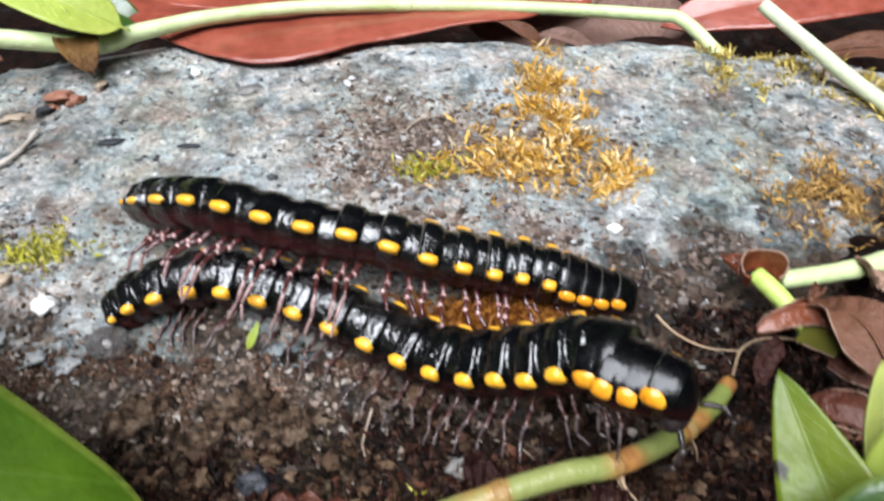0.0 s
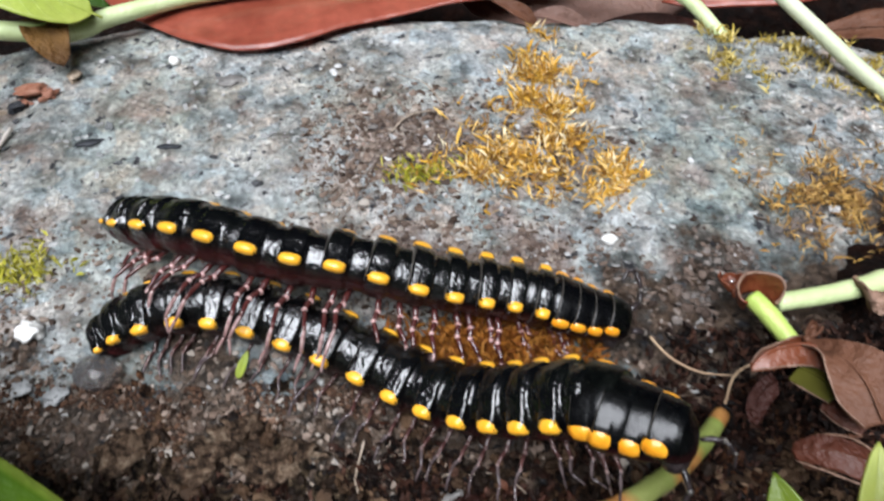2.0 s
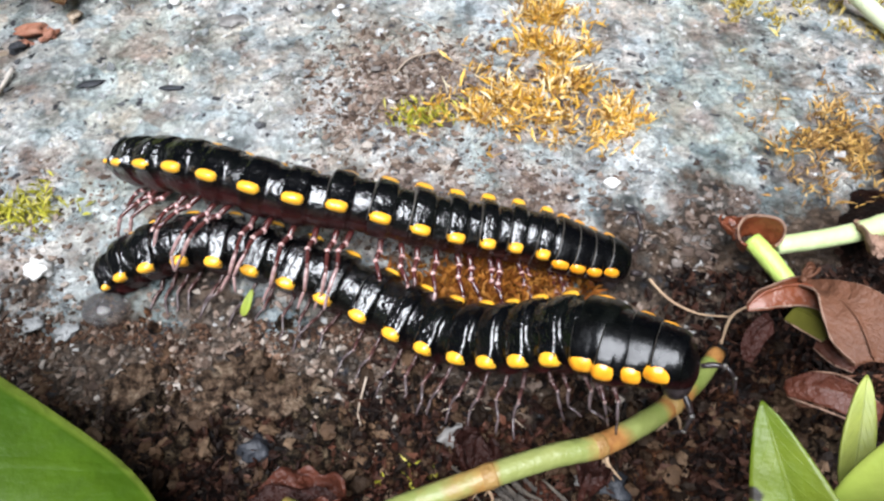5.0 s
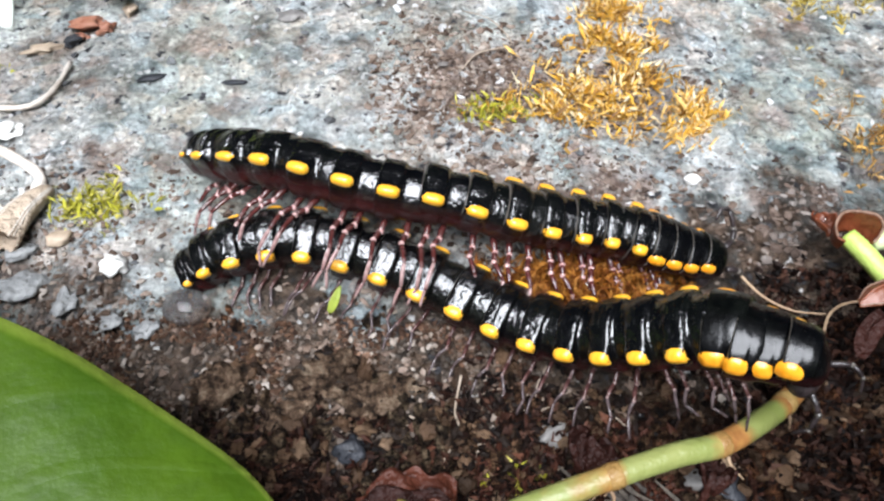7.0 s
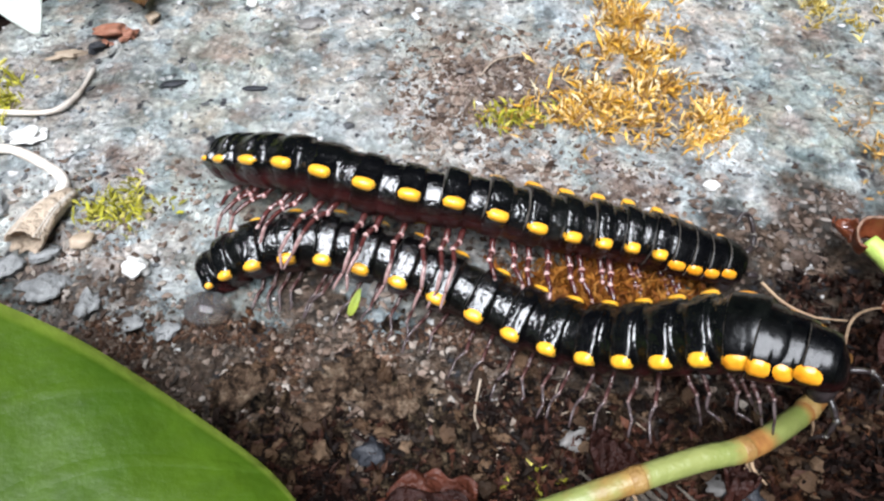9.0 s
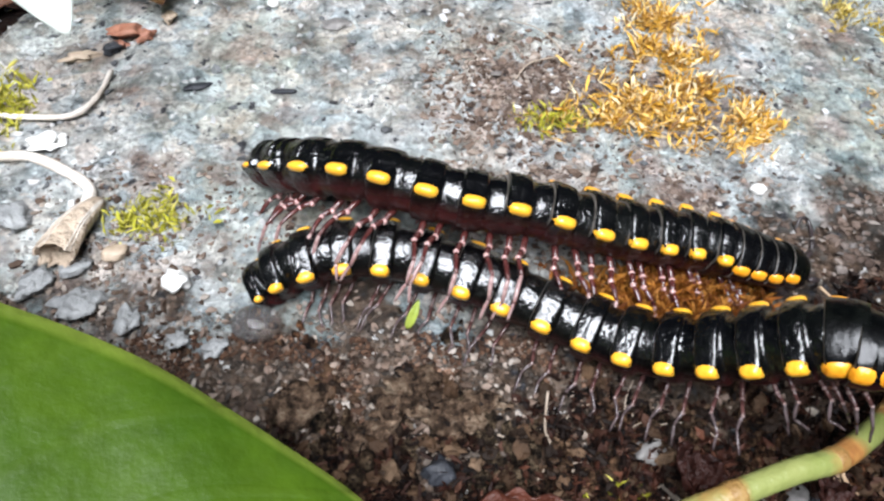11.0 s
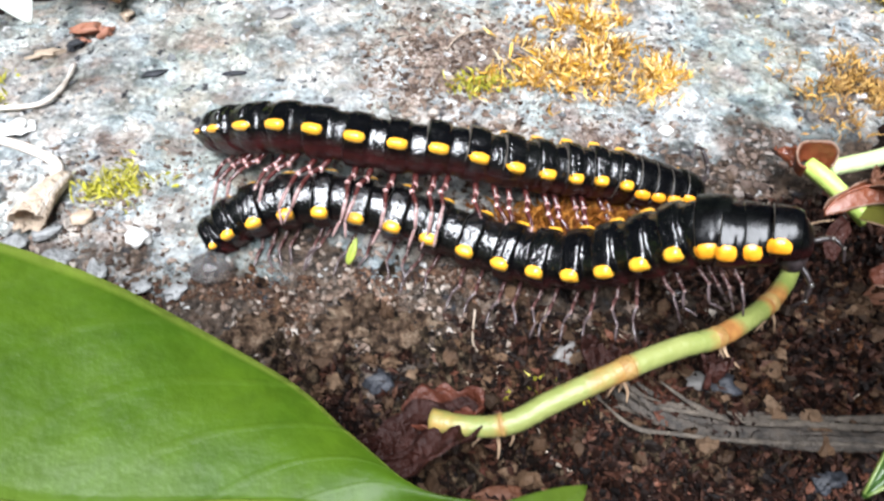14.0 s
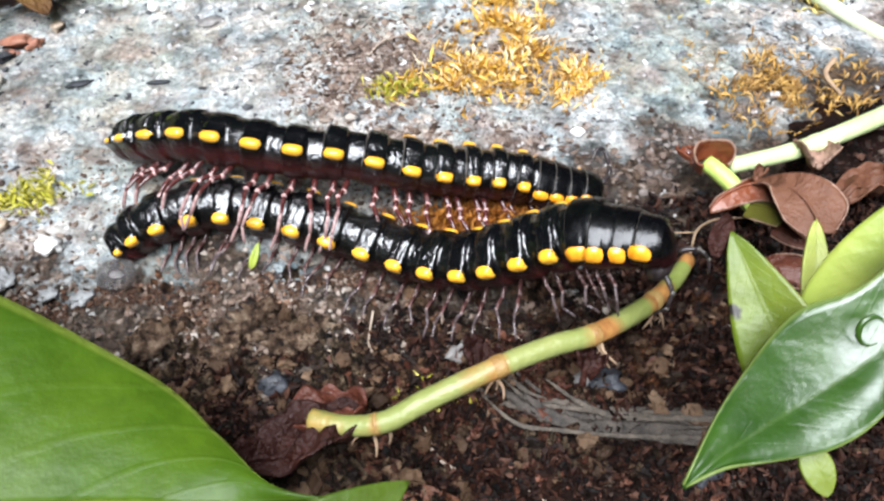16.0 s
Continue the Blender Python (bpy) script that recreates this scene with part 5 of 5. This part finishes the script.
# the dry root ends in a hollow papery sheath
sheath = empty("hollow_stalk", (-4.62, 5.80, -0.2), "papery tan hollow stalk, torn open at its end", "dead stalk")
line = smooth_line([Vector((0, 0, 0)), Vector((-0.03, -0.2, 0.03)), Vector((-0.08, -0.45, 0.02)), Vector((-0.12, -0.72, -0.04))], 24)
v, seg = [], 28
for i, c in enumerate(line):
    t = i / 24
    for j in range(seg):
        a = 2 * math.pi * j / seg
        rr = (0.06 + 0.085 * t ** 0.8) * (1 + 0.07 * math.sin(7 * a + 2 * t) + 0.12 * t * noise.noise(Vector((math.cos(a) * 2, math.sin(a) * 2, t * 3))))
        tear = 0.10 * noise.noise(Vector((math.cos(a) * 3, math.sin(a) * 3, 4.0))) if i == 24 else 0.0
        v.append(c + Vector((math.cos(a) * rr * 1.1 + tear * 0.3, tear, math.sin(a) * rr * 0.85)))
f = [(i * seg + j, i * seg + (j + 1) % seg, (i + 1) * seg + (j + 1) % seg, (i + 1) * seg + j) for i in range(24) for j in range(seg)]
ob = mesh_object("tube_wall", v, f, LEAF_PAPER, sheath, uvs=[(i // seg / 24, 0.5 + 0.4 * math.sin(6.28 * (i % seg) / seg)) for i in range(len(v))])
sol = ob.modifiers.new("thickness", "SOLIDIFY")
sol.thickness, sol.offset = 0.016 * U, 0
for k in range(9):
    rnd = random.Random(70 + k)
    j = rnd.randrange(seg)
    pts = [v[i * seg + j] * 1.0 + (v[i * seg + j] - line[i]).normalized() * 0.006 for i in range(0, 25, 4)]
    w, g = tube(pts, [0.006, 0.01, 0.008, 0.005], 18, 6)
    mesh_object("fibre", w, g, ROOT, sheath, "pale dry fibre")
dead_leaf("flat brown leaf scrap on soil", (-0.35, 2.3, -1.2), (0.45, 0.2), -15, LEAF_BROWN, 13, 0.1)
drop_v, drop_f = blob((2.70, 5.24, 0.02), (0.03, 0.03, 0.025), 1, 0.0, 3)
tagged(mesh_object("water_drop", drop_v, drop_f, WATER), "tiny clear water drop on a leaf scrap", "drop")

# ------------------------------------------------------------ roots, twigs, sticks
def root(label, points, radii, mat=ROOT, category="root", name="root", seed=0, flat=1.0):
    pts = [(x, y, max(z, ground_z(x, y) + radii[0] * 0.5)) for x, y, z in points]
    at = Vector(pts[0])
    v, f = tube([Vector(p) - at for p in pts], radii, 30, 8, flat, 0.25, seed)
    ob = mesh_object(name, v, f, mat)
    ob.location = cm(at)
    return tagged(ob, label, category)


root("thin pale root curving over stone", [(-6.0, 6.91, 0.06), (-5.55, 6.88, 0.06), (-5.19, 6.93, 0.07), (-5.02, 7.2, 0.14), (-4.99, 7.61, 0.24)], [0.035, 0.03, 0.03, 0.025])
root("thick pale dry root ending in a curled leaf", [(-7.2, 7.0, 0.1), (-6.5, 6.69, 0.02), (-5.85, 6.36, -0.06), (-5.41, 6.33, -0.06), (-4.95, 6.1, -0.12), (-4.73, 5.94, -0.16), (-4.70, 5.75, -0.2)], [0.06, 0.06, 0.05, 0.055, 0.06])
root("pale bent twig on stone", [(-0.57, 7.56, 0.22), (-0.36, 7.85, 0.31), (-0.02, 7.98, 0.34), (0.03, 8.1, 0.37), (-0.2, 8.47, 0.46), (-0.54, 8.62, 0.50)], [0.011, 0.010, 0.008, 0.005], ROOTFINE, "twig", "twig")
root("tan twig on soil near the raised head", [(1.95, 4.95, -0.40), (2.11, 4.73, -0.46), (2.34, 4.60, -0.50), (2.62, 4.56, -0.5)], [0.014, 0.013, 0.011, 0.008], ROOTBROWN, "twig", "twig")
root("tan root curling beside the runner's end", [(2.45, 4.25, -0.5), (2.6, 4.5, -0.42), (2.85, 4.62, -0.4), (3.2, 4.6, -0.4)], [0.013, 0.013, 0.011, 0.008], ROOTBROWN)
root("brown dry twig beside the cut stem", [(5.1, 6.9, 0.15), (4.85, 6.6, 0.1), (4.75, 6.1, 0.1)], [0.03, 0.03, 0.02], ROOTBROWN, "twig", "twig")
root("fine pale rootlet on soil", [(-0.58, 4.0, -0.7), (-0.63, 3.72, -0.8), (-0.60, 3.58, -0.84), (-0.68, 3.40, -0.9)], [0.011, 0.01, 0.008], ROOTFINE)
root("fine pale rootlet on soil", [(-0.2, 3.42, -0.9), (-0.47, 3.3, -0.94), (-0.74, 3.1, -1.0)], [0.011, 0.01, 0.006], ROOTFINE)
root("whitish curled rootlet below the runner", [(-0.18, 2.99, -0.95), (-0.16, 2.8, -1.1), (-0.05, 2.64, -1.15), (0.12, 2.58, -1.17)], [0.022, 0.02, 0.015, 0.01], ROOTFINE)
for k, (p, q) in enumerate([((0.15, 4.0), (0.05, 3.5)), ((-0.4, 3.6), (0.1, 3.2)), ((-1.0, 3.7), (-0.7, 3.3)), ((0.5, 2.5), (0.9, 2.2)), ((2.1, 3.3), (2.2, 2.9)), ((1.5, 3.6), (1.9, 3.3)), ((2.5, 3.0), (2.9, 3.2))]):
    rnd = random.Random(k)
    mid = ((p[0] + q[0]) / 2 + rnd.uniform(-0.1, 0.1), (p[1] + q[1]) / 2 + rnd.uniform(-0.05, 0.05))
    root("fine pale rootlet on soil", [(*p, -2), (*mid, -2), (*q, -2)], [0.009, 0.008, 0.005], ROOTFINE, seed=k)
for k in range(14):
    rnd = random.Random(200 + k)
    x, y, a = rnd.uniform(-0.5, 1.0), rnd.uniform(3.15, 3.95), rnd.uniform(0, 6.28)
    dx, dy = 0.2 * math.cos(a), 0.2 * math.sin(a)
    root("hair-thin dry fibre on soil", [(x - dx, y - dy, -2), (x + rnd.uniform(-0.05, 0.05), y + rnd.uniform(-0.05, 0.05), ground_z(x, y) + 0.05), (x + dx, y + dy, -2)], [0.006, 0.006, 0.004], ROOTFINE, "fibre", "fibre", k)
stick = empty("rotten_stick", (0.4, 3.18, -1.0), "dark split rotten stick of fibrous strips lying on soil", "stick")
STRIPS = [((0, 0, 0.0), 0.07, 0.3, STICK), ((0.06, -0.08, 0.02), 0.05, 0.3, STICK), ((0.1, 0.06, 0.05), 0.035, 0.4, STICKPALE), ((0.25, -0.13, 0.0), 0.06, 0.25, STICK), ((0.05, 0.01, 0.07), 0.022, 0.6, STICKPALE), ((0.45, -0.06, 0.06), 0.026, 0.5, STICKPALE), ((-0.25, 0.08, 0.03), 0.03, 0.4, STICKPALE), ((0.2, 0.11, 0.02), 0.03, 0.5, STICK), ((-0.1, -0.15, 0.02), 0.022, 0.5, STICKPALE)]
for k, (off, r, flat, m) in enumerate(STRIPS):
    rnd = random.Random(900 + k)
    pts = [(0.4, 3.18), (0.66, 3.0), (0.97, 2.88), (1.52, 2.78), (2.15, 2.72), (2.7, 2.7)]
    if m is STICKPALE:
        pts = pts[: 4 + k % 3]
    pts = [Vector((x + off[0], y + off[1] + rnd.uniform(-0.025, 0.025), ground_z(x, y) + 0.075 + off[2] + rnd.uniform(-0.01, 0.02))) - Vector((0.4, 3.18, -1.0)) for x, y in pts]
    v, f = tube(pts, [r * 0.3, r, r * 0.8, r * 1.1, r * 0.7], 44, 9, flat, 0.35, k)
    mesh_object("splinter", v, f, m, stick, "pale grey-brown splinter" if m is STICKPALE else "")


# ------------------------------------------------------------ pebbles and flakes
def pebble(name, label, x, y, size, mat, seed, turn=0.0, sink=0.3, rough=0.3):
    v, f = blob((0, 0, 0), size, seed, rough, 3, turn)
    ob = mesh_object(name, v, f, mat)
    ob.location = cm((x, y, ground_z(x, y) + size[2] * (1 - sink)))
    return tagged(ob, label, "pebble" if name == "pebble" else "flake")


pebble("pebble", "small white quartz pebble", -3.71, 4.93, (0.10, 0.11, 0.09), WHITE, 1, 0.3, 0.3, 0.8)
pebble("pebble", "pale tan oval pebble", -4.31, 5.24, (0.12, 0.09, 0.06), TANSTONE, 2, 0.6)
# no pebble: this flattened lump stands in for a white patch of the stone
pebble("pebble", "flat white oval patch on stone", -5.33, 6.57, (0.16, 0.17, 0.035), WHITE, 3, 0.2, 0.5, 0.8)
pebble("pebble", "blue-black pebble in soil", -1.45, 3.45, (0.14, 0.10, 0.08), BLACKSTONE, 4, 0.4, 0.6, 0.9)
pebble("pebble", "grey rough pebble in soil", 0.15, 3.55, (0.13, 0.10, 0.08), GREYSTONE, 5, 0.3, 0.5, 0.8)
pebble("pebble", "small white pebble beside moss", 1.77, 6.07, (0.09, 0.06, 0.05), WHITE, 6)
pebble("pebble", "blue-grey pebble on stone", -5.09, 7.98, (0.10, 0.08, 0.06), BLACKSTONE, 7, 0.2, 0.4, 0.9)
pebble("pebble", "dark grey round pebble set in stone", -2.6, 8.55, (0.18, 0.14, 0.05), GREYSTONE, 8, 0.3, 0.7, 0.9)
pebble("pebble", "grey pebble on soil", 1.2, 3.2, (0.1, 0.08, 0.07), GREYSTONE, 9)
pebble("pebble", "white quartz chip at the stone's far edge", -3.4, 8.85, (0.08, 0.07, 0.06), WHITE, 10)
pebble("pebble", "blue-black pebble on soil", 2.0, 2.35, (0.12, 0.09, 0.07), BLACKSTONE, 11, 0.5, 0.5, 0.9)
pebble("pebble", "dark stone chip on soil", 1.4, 3.15, (0.14, 0.1, 0.07), BLACKSTONE, 12, 0.2, 0.5, 0.9)
pebble("flake", "thin dark flake on stone", -4.03, 7.42, (0.16, 0.07, 0.025), BLACKSTONE, 13, 0.5, 0.0)
pebble("flake", "thin dark flake on stone", -3.1, 7.40, (0.15, 0.05, 0.02), BLACKSTONE, 14, 0.0, 0.0)
pebble("flake", "reddish chip on stone", -4.95, 8.25, (0.2, 0.12, 0.05), REDCHIP, 15, 0.2, 0.3, 1.2)
pebble("flake", "tan chip on stone", -5.4, 7.85, (0.16, 0.08, 0.04), TANSTONE, 16, 0.3, 0.4, 1.1)
pebble("flake", "pale pink chip on stone", -4.55, 8.5, (0.07, 0.12, 0.05), TANSTONE, 17, 0.2, 0.3, 0.9)
pebble("flake", "small reddish chip on stone", -4.75, 8.15, (0.1, 0.07, 0.05), REDCHIP, 18, 0.9, 0.2, 1.2)
pebble("flake", "small reddish chip on stone", -5.0, 8.05, (0.08, 0.06, 0.04), REDCHIP, 19, 0.3, 0.2, 1.2)
for k, (x, y, s) in enumerate([(-4.5, 4.75, 0.2), (-4.9, 4.95, 0.16), (-4.05, 4.6, 0.14), (-3.6, 4.45, 0.1), (-4.6, 5.1, 0.12), (-3.3, 4.4, 0.1), (-5.3, 5.6, 0.18)]):
    pebble("pebble", "angular grey stone fragment", x, y, (s, s * 0.75, s * 0.4), CHIP, 30 + k, k * 0.9, 0.6, 0.9)
v, f = blob((0, 0, 0), (0.21, 0.17, 0.15), 2, 0.06, 4)
drop = mesh_object("water_drop", v, f, MURKY)
drop.location = cm((-2.97, 4.56, -0.52))
tagged(drop, "flat murky water drop on stone under the tail", "drop")
for k, (x, y, sx, sy, tu) in enumerate([(-1.85, 3.8, 0.5, 0.13, 0.9), (-1.25, 3.85, 0.25, 0.12, 0.3), (-2.55, 3.95, 0.2, 0.12, 0.2)]):
    rnd = random.Random(50 + k)
    heap = []
    for n in range(34):
        a, q = rnd.uniform(0, 6.283), math.sqrt(rnd.random())
        px, py = q * math.cos(a) * sx, q * math.sin(a) * sy
        hx, hy = px * math.cos(tu) - py * math.sin(tu), px * math.sin(tu) + py * math.cos(tu)
        g = rnd.uniform(0.05, 0.15) * (1.1 - 0.5 * q)
        dz = ground_z(x + hx, y + hy) - ground_z(x, y)
        heap.append(blob((hx, hy, dz + 0.05 * (1 - q)), (g * 1.2, g * rnd.uniform(0.6, 1), g * rnd.uniform(0.5, 0.8)), n + k * 100, 1.3, 3))
    v, f = join(*heap)
    ob = mesh_object("soil_clod", v, f, CLOD)
    ob.location = cm((x, y, ground_z(x, y) - 0.01))
    tagged(ob, "crumbly brown soil clod on stone", "clod", kind="stuff")
tiny = blade("tiny_leaf", (-1.72, 4.5, -0.5), (-1.62, 4.62, -0.28), (0, -1, 0.4), 0.035, LEAF_LIME, bend=0.1, seed=40, nu=10, nv=3)
tagged(tiny, "tiny yellow-green leaf standing on the stone", "leaf")


# ------------------------------------------------------------ crumbs and moss, uncounted
def crumbs(name, label, spots_at, mat, seed, size=(0.02, 0.08), flat=(0.4, 0.9), category="crumbs", fz=ground_z, fine=1, uneven=1.3):
    """Many uneven grains as one mesh. spots_at: a list of x, y."""
    rnd = np.random.RandomState(seed)
    bm = bmesh.new()
    bmesh.ops.create_icosphere(bm, subdivisions=fine, radius=1.0)
    base = np.array([v.co[:] for v in bm.verts])
    tri = [[v.index for v in f.verts] for f in bm.faces]
    bm.free()
    verts, faces = [], []
    for x, y in spots_at:
        s = size[0] + (size[1] - size[0]) * rnd.rand() ** 2.5
        d = base * (1 + uneven * (rnd.rand(len(base), 1) - 0.5)) * [s * (0.7 + 0.8 * rnd.rand()), s * (0.5 + 0.6 * rnd.rand()), s * rnd.uniform(*flat)]
        a, b = rnd.rand() * 6.3, rnd.uniform(-0.6, 0.6)
        ca, sa, cb, sb = math.cos(a), math.sin(a), math.cos(b), math.sin(b)
        d = d @ np.array([[ca, sa, 0], [-sa, ca, 0], [0, 0, 1]]) @ np.array([[1, 0, 0], [0, cb, sb], [0, -sb, cb]])
        o = len(verts)
        verts += (d + [x, y, fz(x, y) + s * 0.15]).tolist()
        faces += [(i + o, j + o, k + o) for i, j, k in tri]
    ob = mesh_object(name, verts, faces, mat, smooth=False)
    return tagged(ob, label, category, kind="stuff")


def scatter(n, box, seed, keep=None):
    rnd = random.Random(seed)
    out = []
    while len(out) < n:
        x, y = rnd.uniform(box[0], box[1]), rnd.uniform(box[2], box[3])
        if keep is None or rnd.random() < keep(x, y):
            out.append((x, y))
    return out


crumbs("humus_crumbs", "dark humus crumbs and leaf bits on soil", scatter(15000, (-3.2, 5.0, 1.7, 5.6), 1, lambda x, y: soil_share(x, y) ** 2), HUMUS, 1, (0.007, 0.045), (0.5, 1.1))
crumbs("soil_clumps", "tan and dark brown clumps of crumbled soil", scatter(2600, (-4.2, 3.2, 2.2, 4.6), 31, lambda x, y: max(0.0, min(1.0, (4.5 - y) * 1.2)) * (1.0 if x < 0.8 else 0.5) * (0.15 + 1.6 * max(0.0, noise.noise(Vector((x * 2.3, y * 2.6, 9.0)))))), SOILCLUMP, 31, (0.02, 0.085), (0.5, 1.0), "soil", crust_z, 2, 0.75)
crumbs("rusty_crumbs", "rusty red crumbs of rotten leaves on soil", scatter(2600, (0.0, 4.6, 1.5, 3.2), 32, lambda x, y: 0.1 + 1.5 * max(0.0, noise.noise(Vector((x * 1.8, y * 1.8, 12.0))))), RUSTLITTER, 32, (0.012, 0.05), (0.3, 0.8), "litter")
crumbs("brown_crumbs", "reddish brown crumbs strewn on stone", scatter(2600, (-1.6, 1.2, 6.2, 8.6), 2, lambda x, y: bump_at(x, y, -0.5, 7.3, 0.8, 0.7) + 0.1), CRUST, 2, (0.01, 0.05))
crumbs("brown_crumbs", "brown crumbs round the millipedes on stone", scatter(4200, (-5.2, 2.2, 3.6, 6.4), 3, lambda x, y: 0.25 + bump_at(x, y, 0.2, 5.4, 1.2, 0.7) + bump_at(x, y, -1.6, 3.9, 1.0, 0.5) + bump_at(x, y, -4.3, 5.0, 0.8, 0.8)), CRUST, 3, (0.009, 0.045))
crumbs("grit", "grey and white grit on the stone", scatter(1900, (-7.5, 6.5, 4.9, 9.4), 4, lambda x, y: max(0.03, 1 - 1.6 * dirt_shade(x, y))), GRIT, 4, (0.01, 0.05))


def moss(name, label, places, mat, seed, length=(0.06, 0.2), width=0.022, lean=0.9):
    """Tufts of small pointed moss leaves as one mesh."""
    rnd = random.Random(seed)
    verts, faces = [], []
    tufts = [(x + rnd.gauss(0, 0.03), y + rnd.gauss(0, 0.03)) for x, y in places for _ in range(3)]
    for x, y in tufts:
        L = rnd.uniform(*length)
        a = rnd.uniform(0, 6.283)
        tilt = rnd.uniform(0.1, lean)
        d = Vector((math.cos(a) * math.sin(tilt), math.sin(a) * math.sin(tilt), math.cos(tilt)))
        s = d.cross(Vector((rnd.uniform(-1, 1), rnd.uniform(-1, 1), 0.3))).normalized() * width * rnd.uniform(0.6, 1.4)
        u = d.cross(s).normalized() * width * 0.5
        c = Vector((x, y, ground_z(x, y) - 0.01 + rnd.random() ** 2 * 0.08))
        o = len(verts)
        curl = Vector((math.cos(a), math.sin(a), -0.4)) * L * rnd.uniform(0, 0.35)
        verts += [c - s * 0.3, c + s * 0.3, c + d * L * 0.5 - s + u, c + d * L * 0.5, c + d * L * 0.5 + s + u, c + d * L + curl]
        faces += [(o, o + 3, o + 2), (o, o + 1, o + 3), (o + 1, o + 4, o + 3), (o + 2, o + 3, o + 5), (o + 3, o + 4, o + 5)]
    ob = mesh_object(name, verts, faces, mat, smooth=False)
    return tagged(ob, label, "moss", kind="stuff")


def main_patch(x, y):
    return max(bump_at(x, y, 1.3, 8.3, 0.42, 0.8), bump_at(x, y, 1.15, 7.4, 0.6, 0.6), bump_at(x, y, 1.0, 6.95, 1.1, 0.25), bump_at(x, y, 1.9, 6.9, 0.4, 0.35)) ** 1.4 * max(0.0, 0.25 + 1.6 * noise.noise(Vector((x * 3.4, y * 3.4, 1.0))) + 0.8 * noise.noise(Vector((x * 9, y * 9, 5.0))))


moss("moss_patch", "orange-yellow dry moss patch on stone", scatter(1150, (-0.6, 2.8, 6.4, 9.6), 11, main_patch), MOSS, 11, (0.04, 0.22), 0.0155, 1.5)
moss("moss_patch", "yellow-green moss at the patch's end", scatter(60, (-0.8, 0.6, 6.5, 7.3), 12, lambda x, y: bump_at(x, y, -0.2, 6.93, 0.3, 0.14)), MOSS_GREEN, 12, (0.05, 0.17), 0.014)
moss("moss_patch", "sparse brownish yellow moss patch on stone", scatter(420, (3.2, 5.6, 5.6, 7.6), 13, lambda x, y: bump_at(x, y, 4.3, 6.65, 0.7, 0.5) * (noise.noise(Vector((x * 4, y * 4, 2.0))) > 0.0)), BROWNMOSS, 13, (0.04, 0.17), 0.012, 1.4)
moss("moss_patch", "yellow moss along the stone's far edge", scatter(300, (3.2, 6.2, 8.0, 10.0), 14, lambda x, y: max(0.0, 0.25 + 1.5 * noise.noise(Vector((x * 4, y * 4, 3.0)))) * (bump_at(x, y, 4.7, 9.1, 0.5, 0.4) + bump_at(x, y, 3.8, 9.2, 0.25, 0.5) + bump_at(x, y, 5.5, 8.5, 0.4, 0.35))), OLIVEMOSS, 14, (0.04, 0.16), 0.015, 1.2)
moss("moss_patch", "small yellow moss tuft on stone", scatter(100, (-4.9, -3.4, 5.1, 6.0), 15, lambda x, y: bump_at(x, y, -4.15, 5.62, 0.35, 0.16)), MOSS_GREEN, 15, (0.05, 0.16), 0.014, 1.3)
moss("moss_patch", "green-yellow moss tuft beside a root", scatter(420, (-7.4, -5.6, 6.4, 7.7), 16, lambda x, y: bump_at(x, y, -6.3, 7.0, 0.4, 0.35)), MOSS_GREEN, 16, (0.06, 0.2), 0.016, 1.2)
moss("moss_patch", "rusty orange moss between the two millipedes", scatter(900, (-0.6, 1.6, 4.4, 5.3), 17, lambda x, y: bump_at(x, y, 0.55, 4.75, 0.6, 0.25)), RUSTMOSS, 17, (0.06, 0.22))
moss("moss_patch", "yellow moss bits in soil by the runner", scatter(14, (-0.6, 0.6, 2.6, 3.5), 18, lambda x, y: bump_at(x, y, 0.0, 3.15, 0.25, 0.15)), MOSS_GREEN, 18, (0.05, 0.14), 0.02)
moss("leaf_litter", "rusty leaf bits strewn on soil", scatter(6000, (-2.8, 4.8, 1.5, 5.0), 19, lambda x, y: soil_share(x, y) * (0.3 + 1.4 * (noise.noise(Vector((x * 1.7, y * 1.7, 6.0))) > 0.0))), LITTER, 19, (0.04, 0.14), 0.032, 1.5)
moss("leaf_litter", "reddish rotten leaf shreds under the runner", scatter(420, (-1.4, 1.6, 2.3, 3.6), 20, lambda x, y: bump_at(x, y, -0.2, 3.05, 0.7, 0.3) + bump_at(x, y, 0.8, 3.2, 0.3, 0.25) + 1.5 * bump_at(x, y, 0.5, 3.5, 0.2, 0.2)), RUSTLITTER, 20, (0.05, 0.16), 0.026, 1.4)
crumbs("stone_chips", "tan, pink and grey chips strewn on stone", scatter(1300, (-1.8, 3.4, 4.9, 8.6), 21, lambda x, y: crust(x, y) ** 2), CHIPS, 21, (0.012, 0.052), (0.4, 0.8))
crumbs("crust_crumbs", "tan and brown crumbs of crusted soil on stone", scatter(6500, (-4.6, 1.4, 2.9, 4.5), 22, lambda x, y: (patchy(x, y) > 0.02) * (1 - 0.35 * soil_share(x, y))), TANCRUMB, 22, (0.008, 0.030), (0.7, 1.2))
crumbs("crust_crumbs", "blue-grey granules on the damp, shade-darkened lower stone", scatter(2600, (-4.6, 0.6, 3.3, 4.7), 23, lambda x, y: (patchy(x, y) < 0.08) * (1 - soil_share(x, y))), FRONTGRIT, 23, (0.008, 0.034), (0.4, 0.8))


# ------------------------------------------------------------ what moves
def motions():
    for ring, rows in lower_rings:
        walk(ring, rows)


motions()
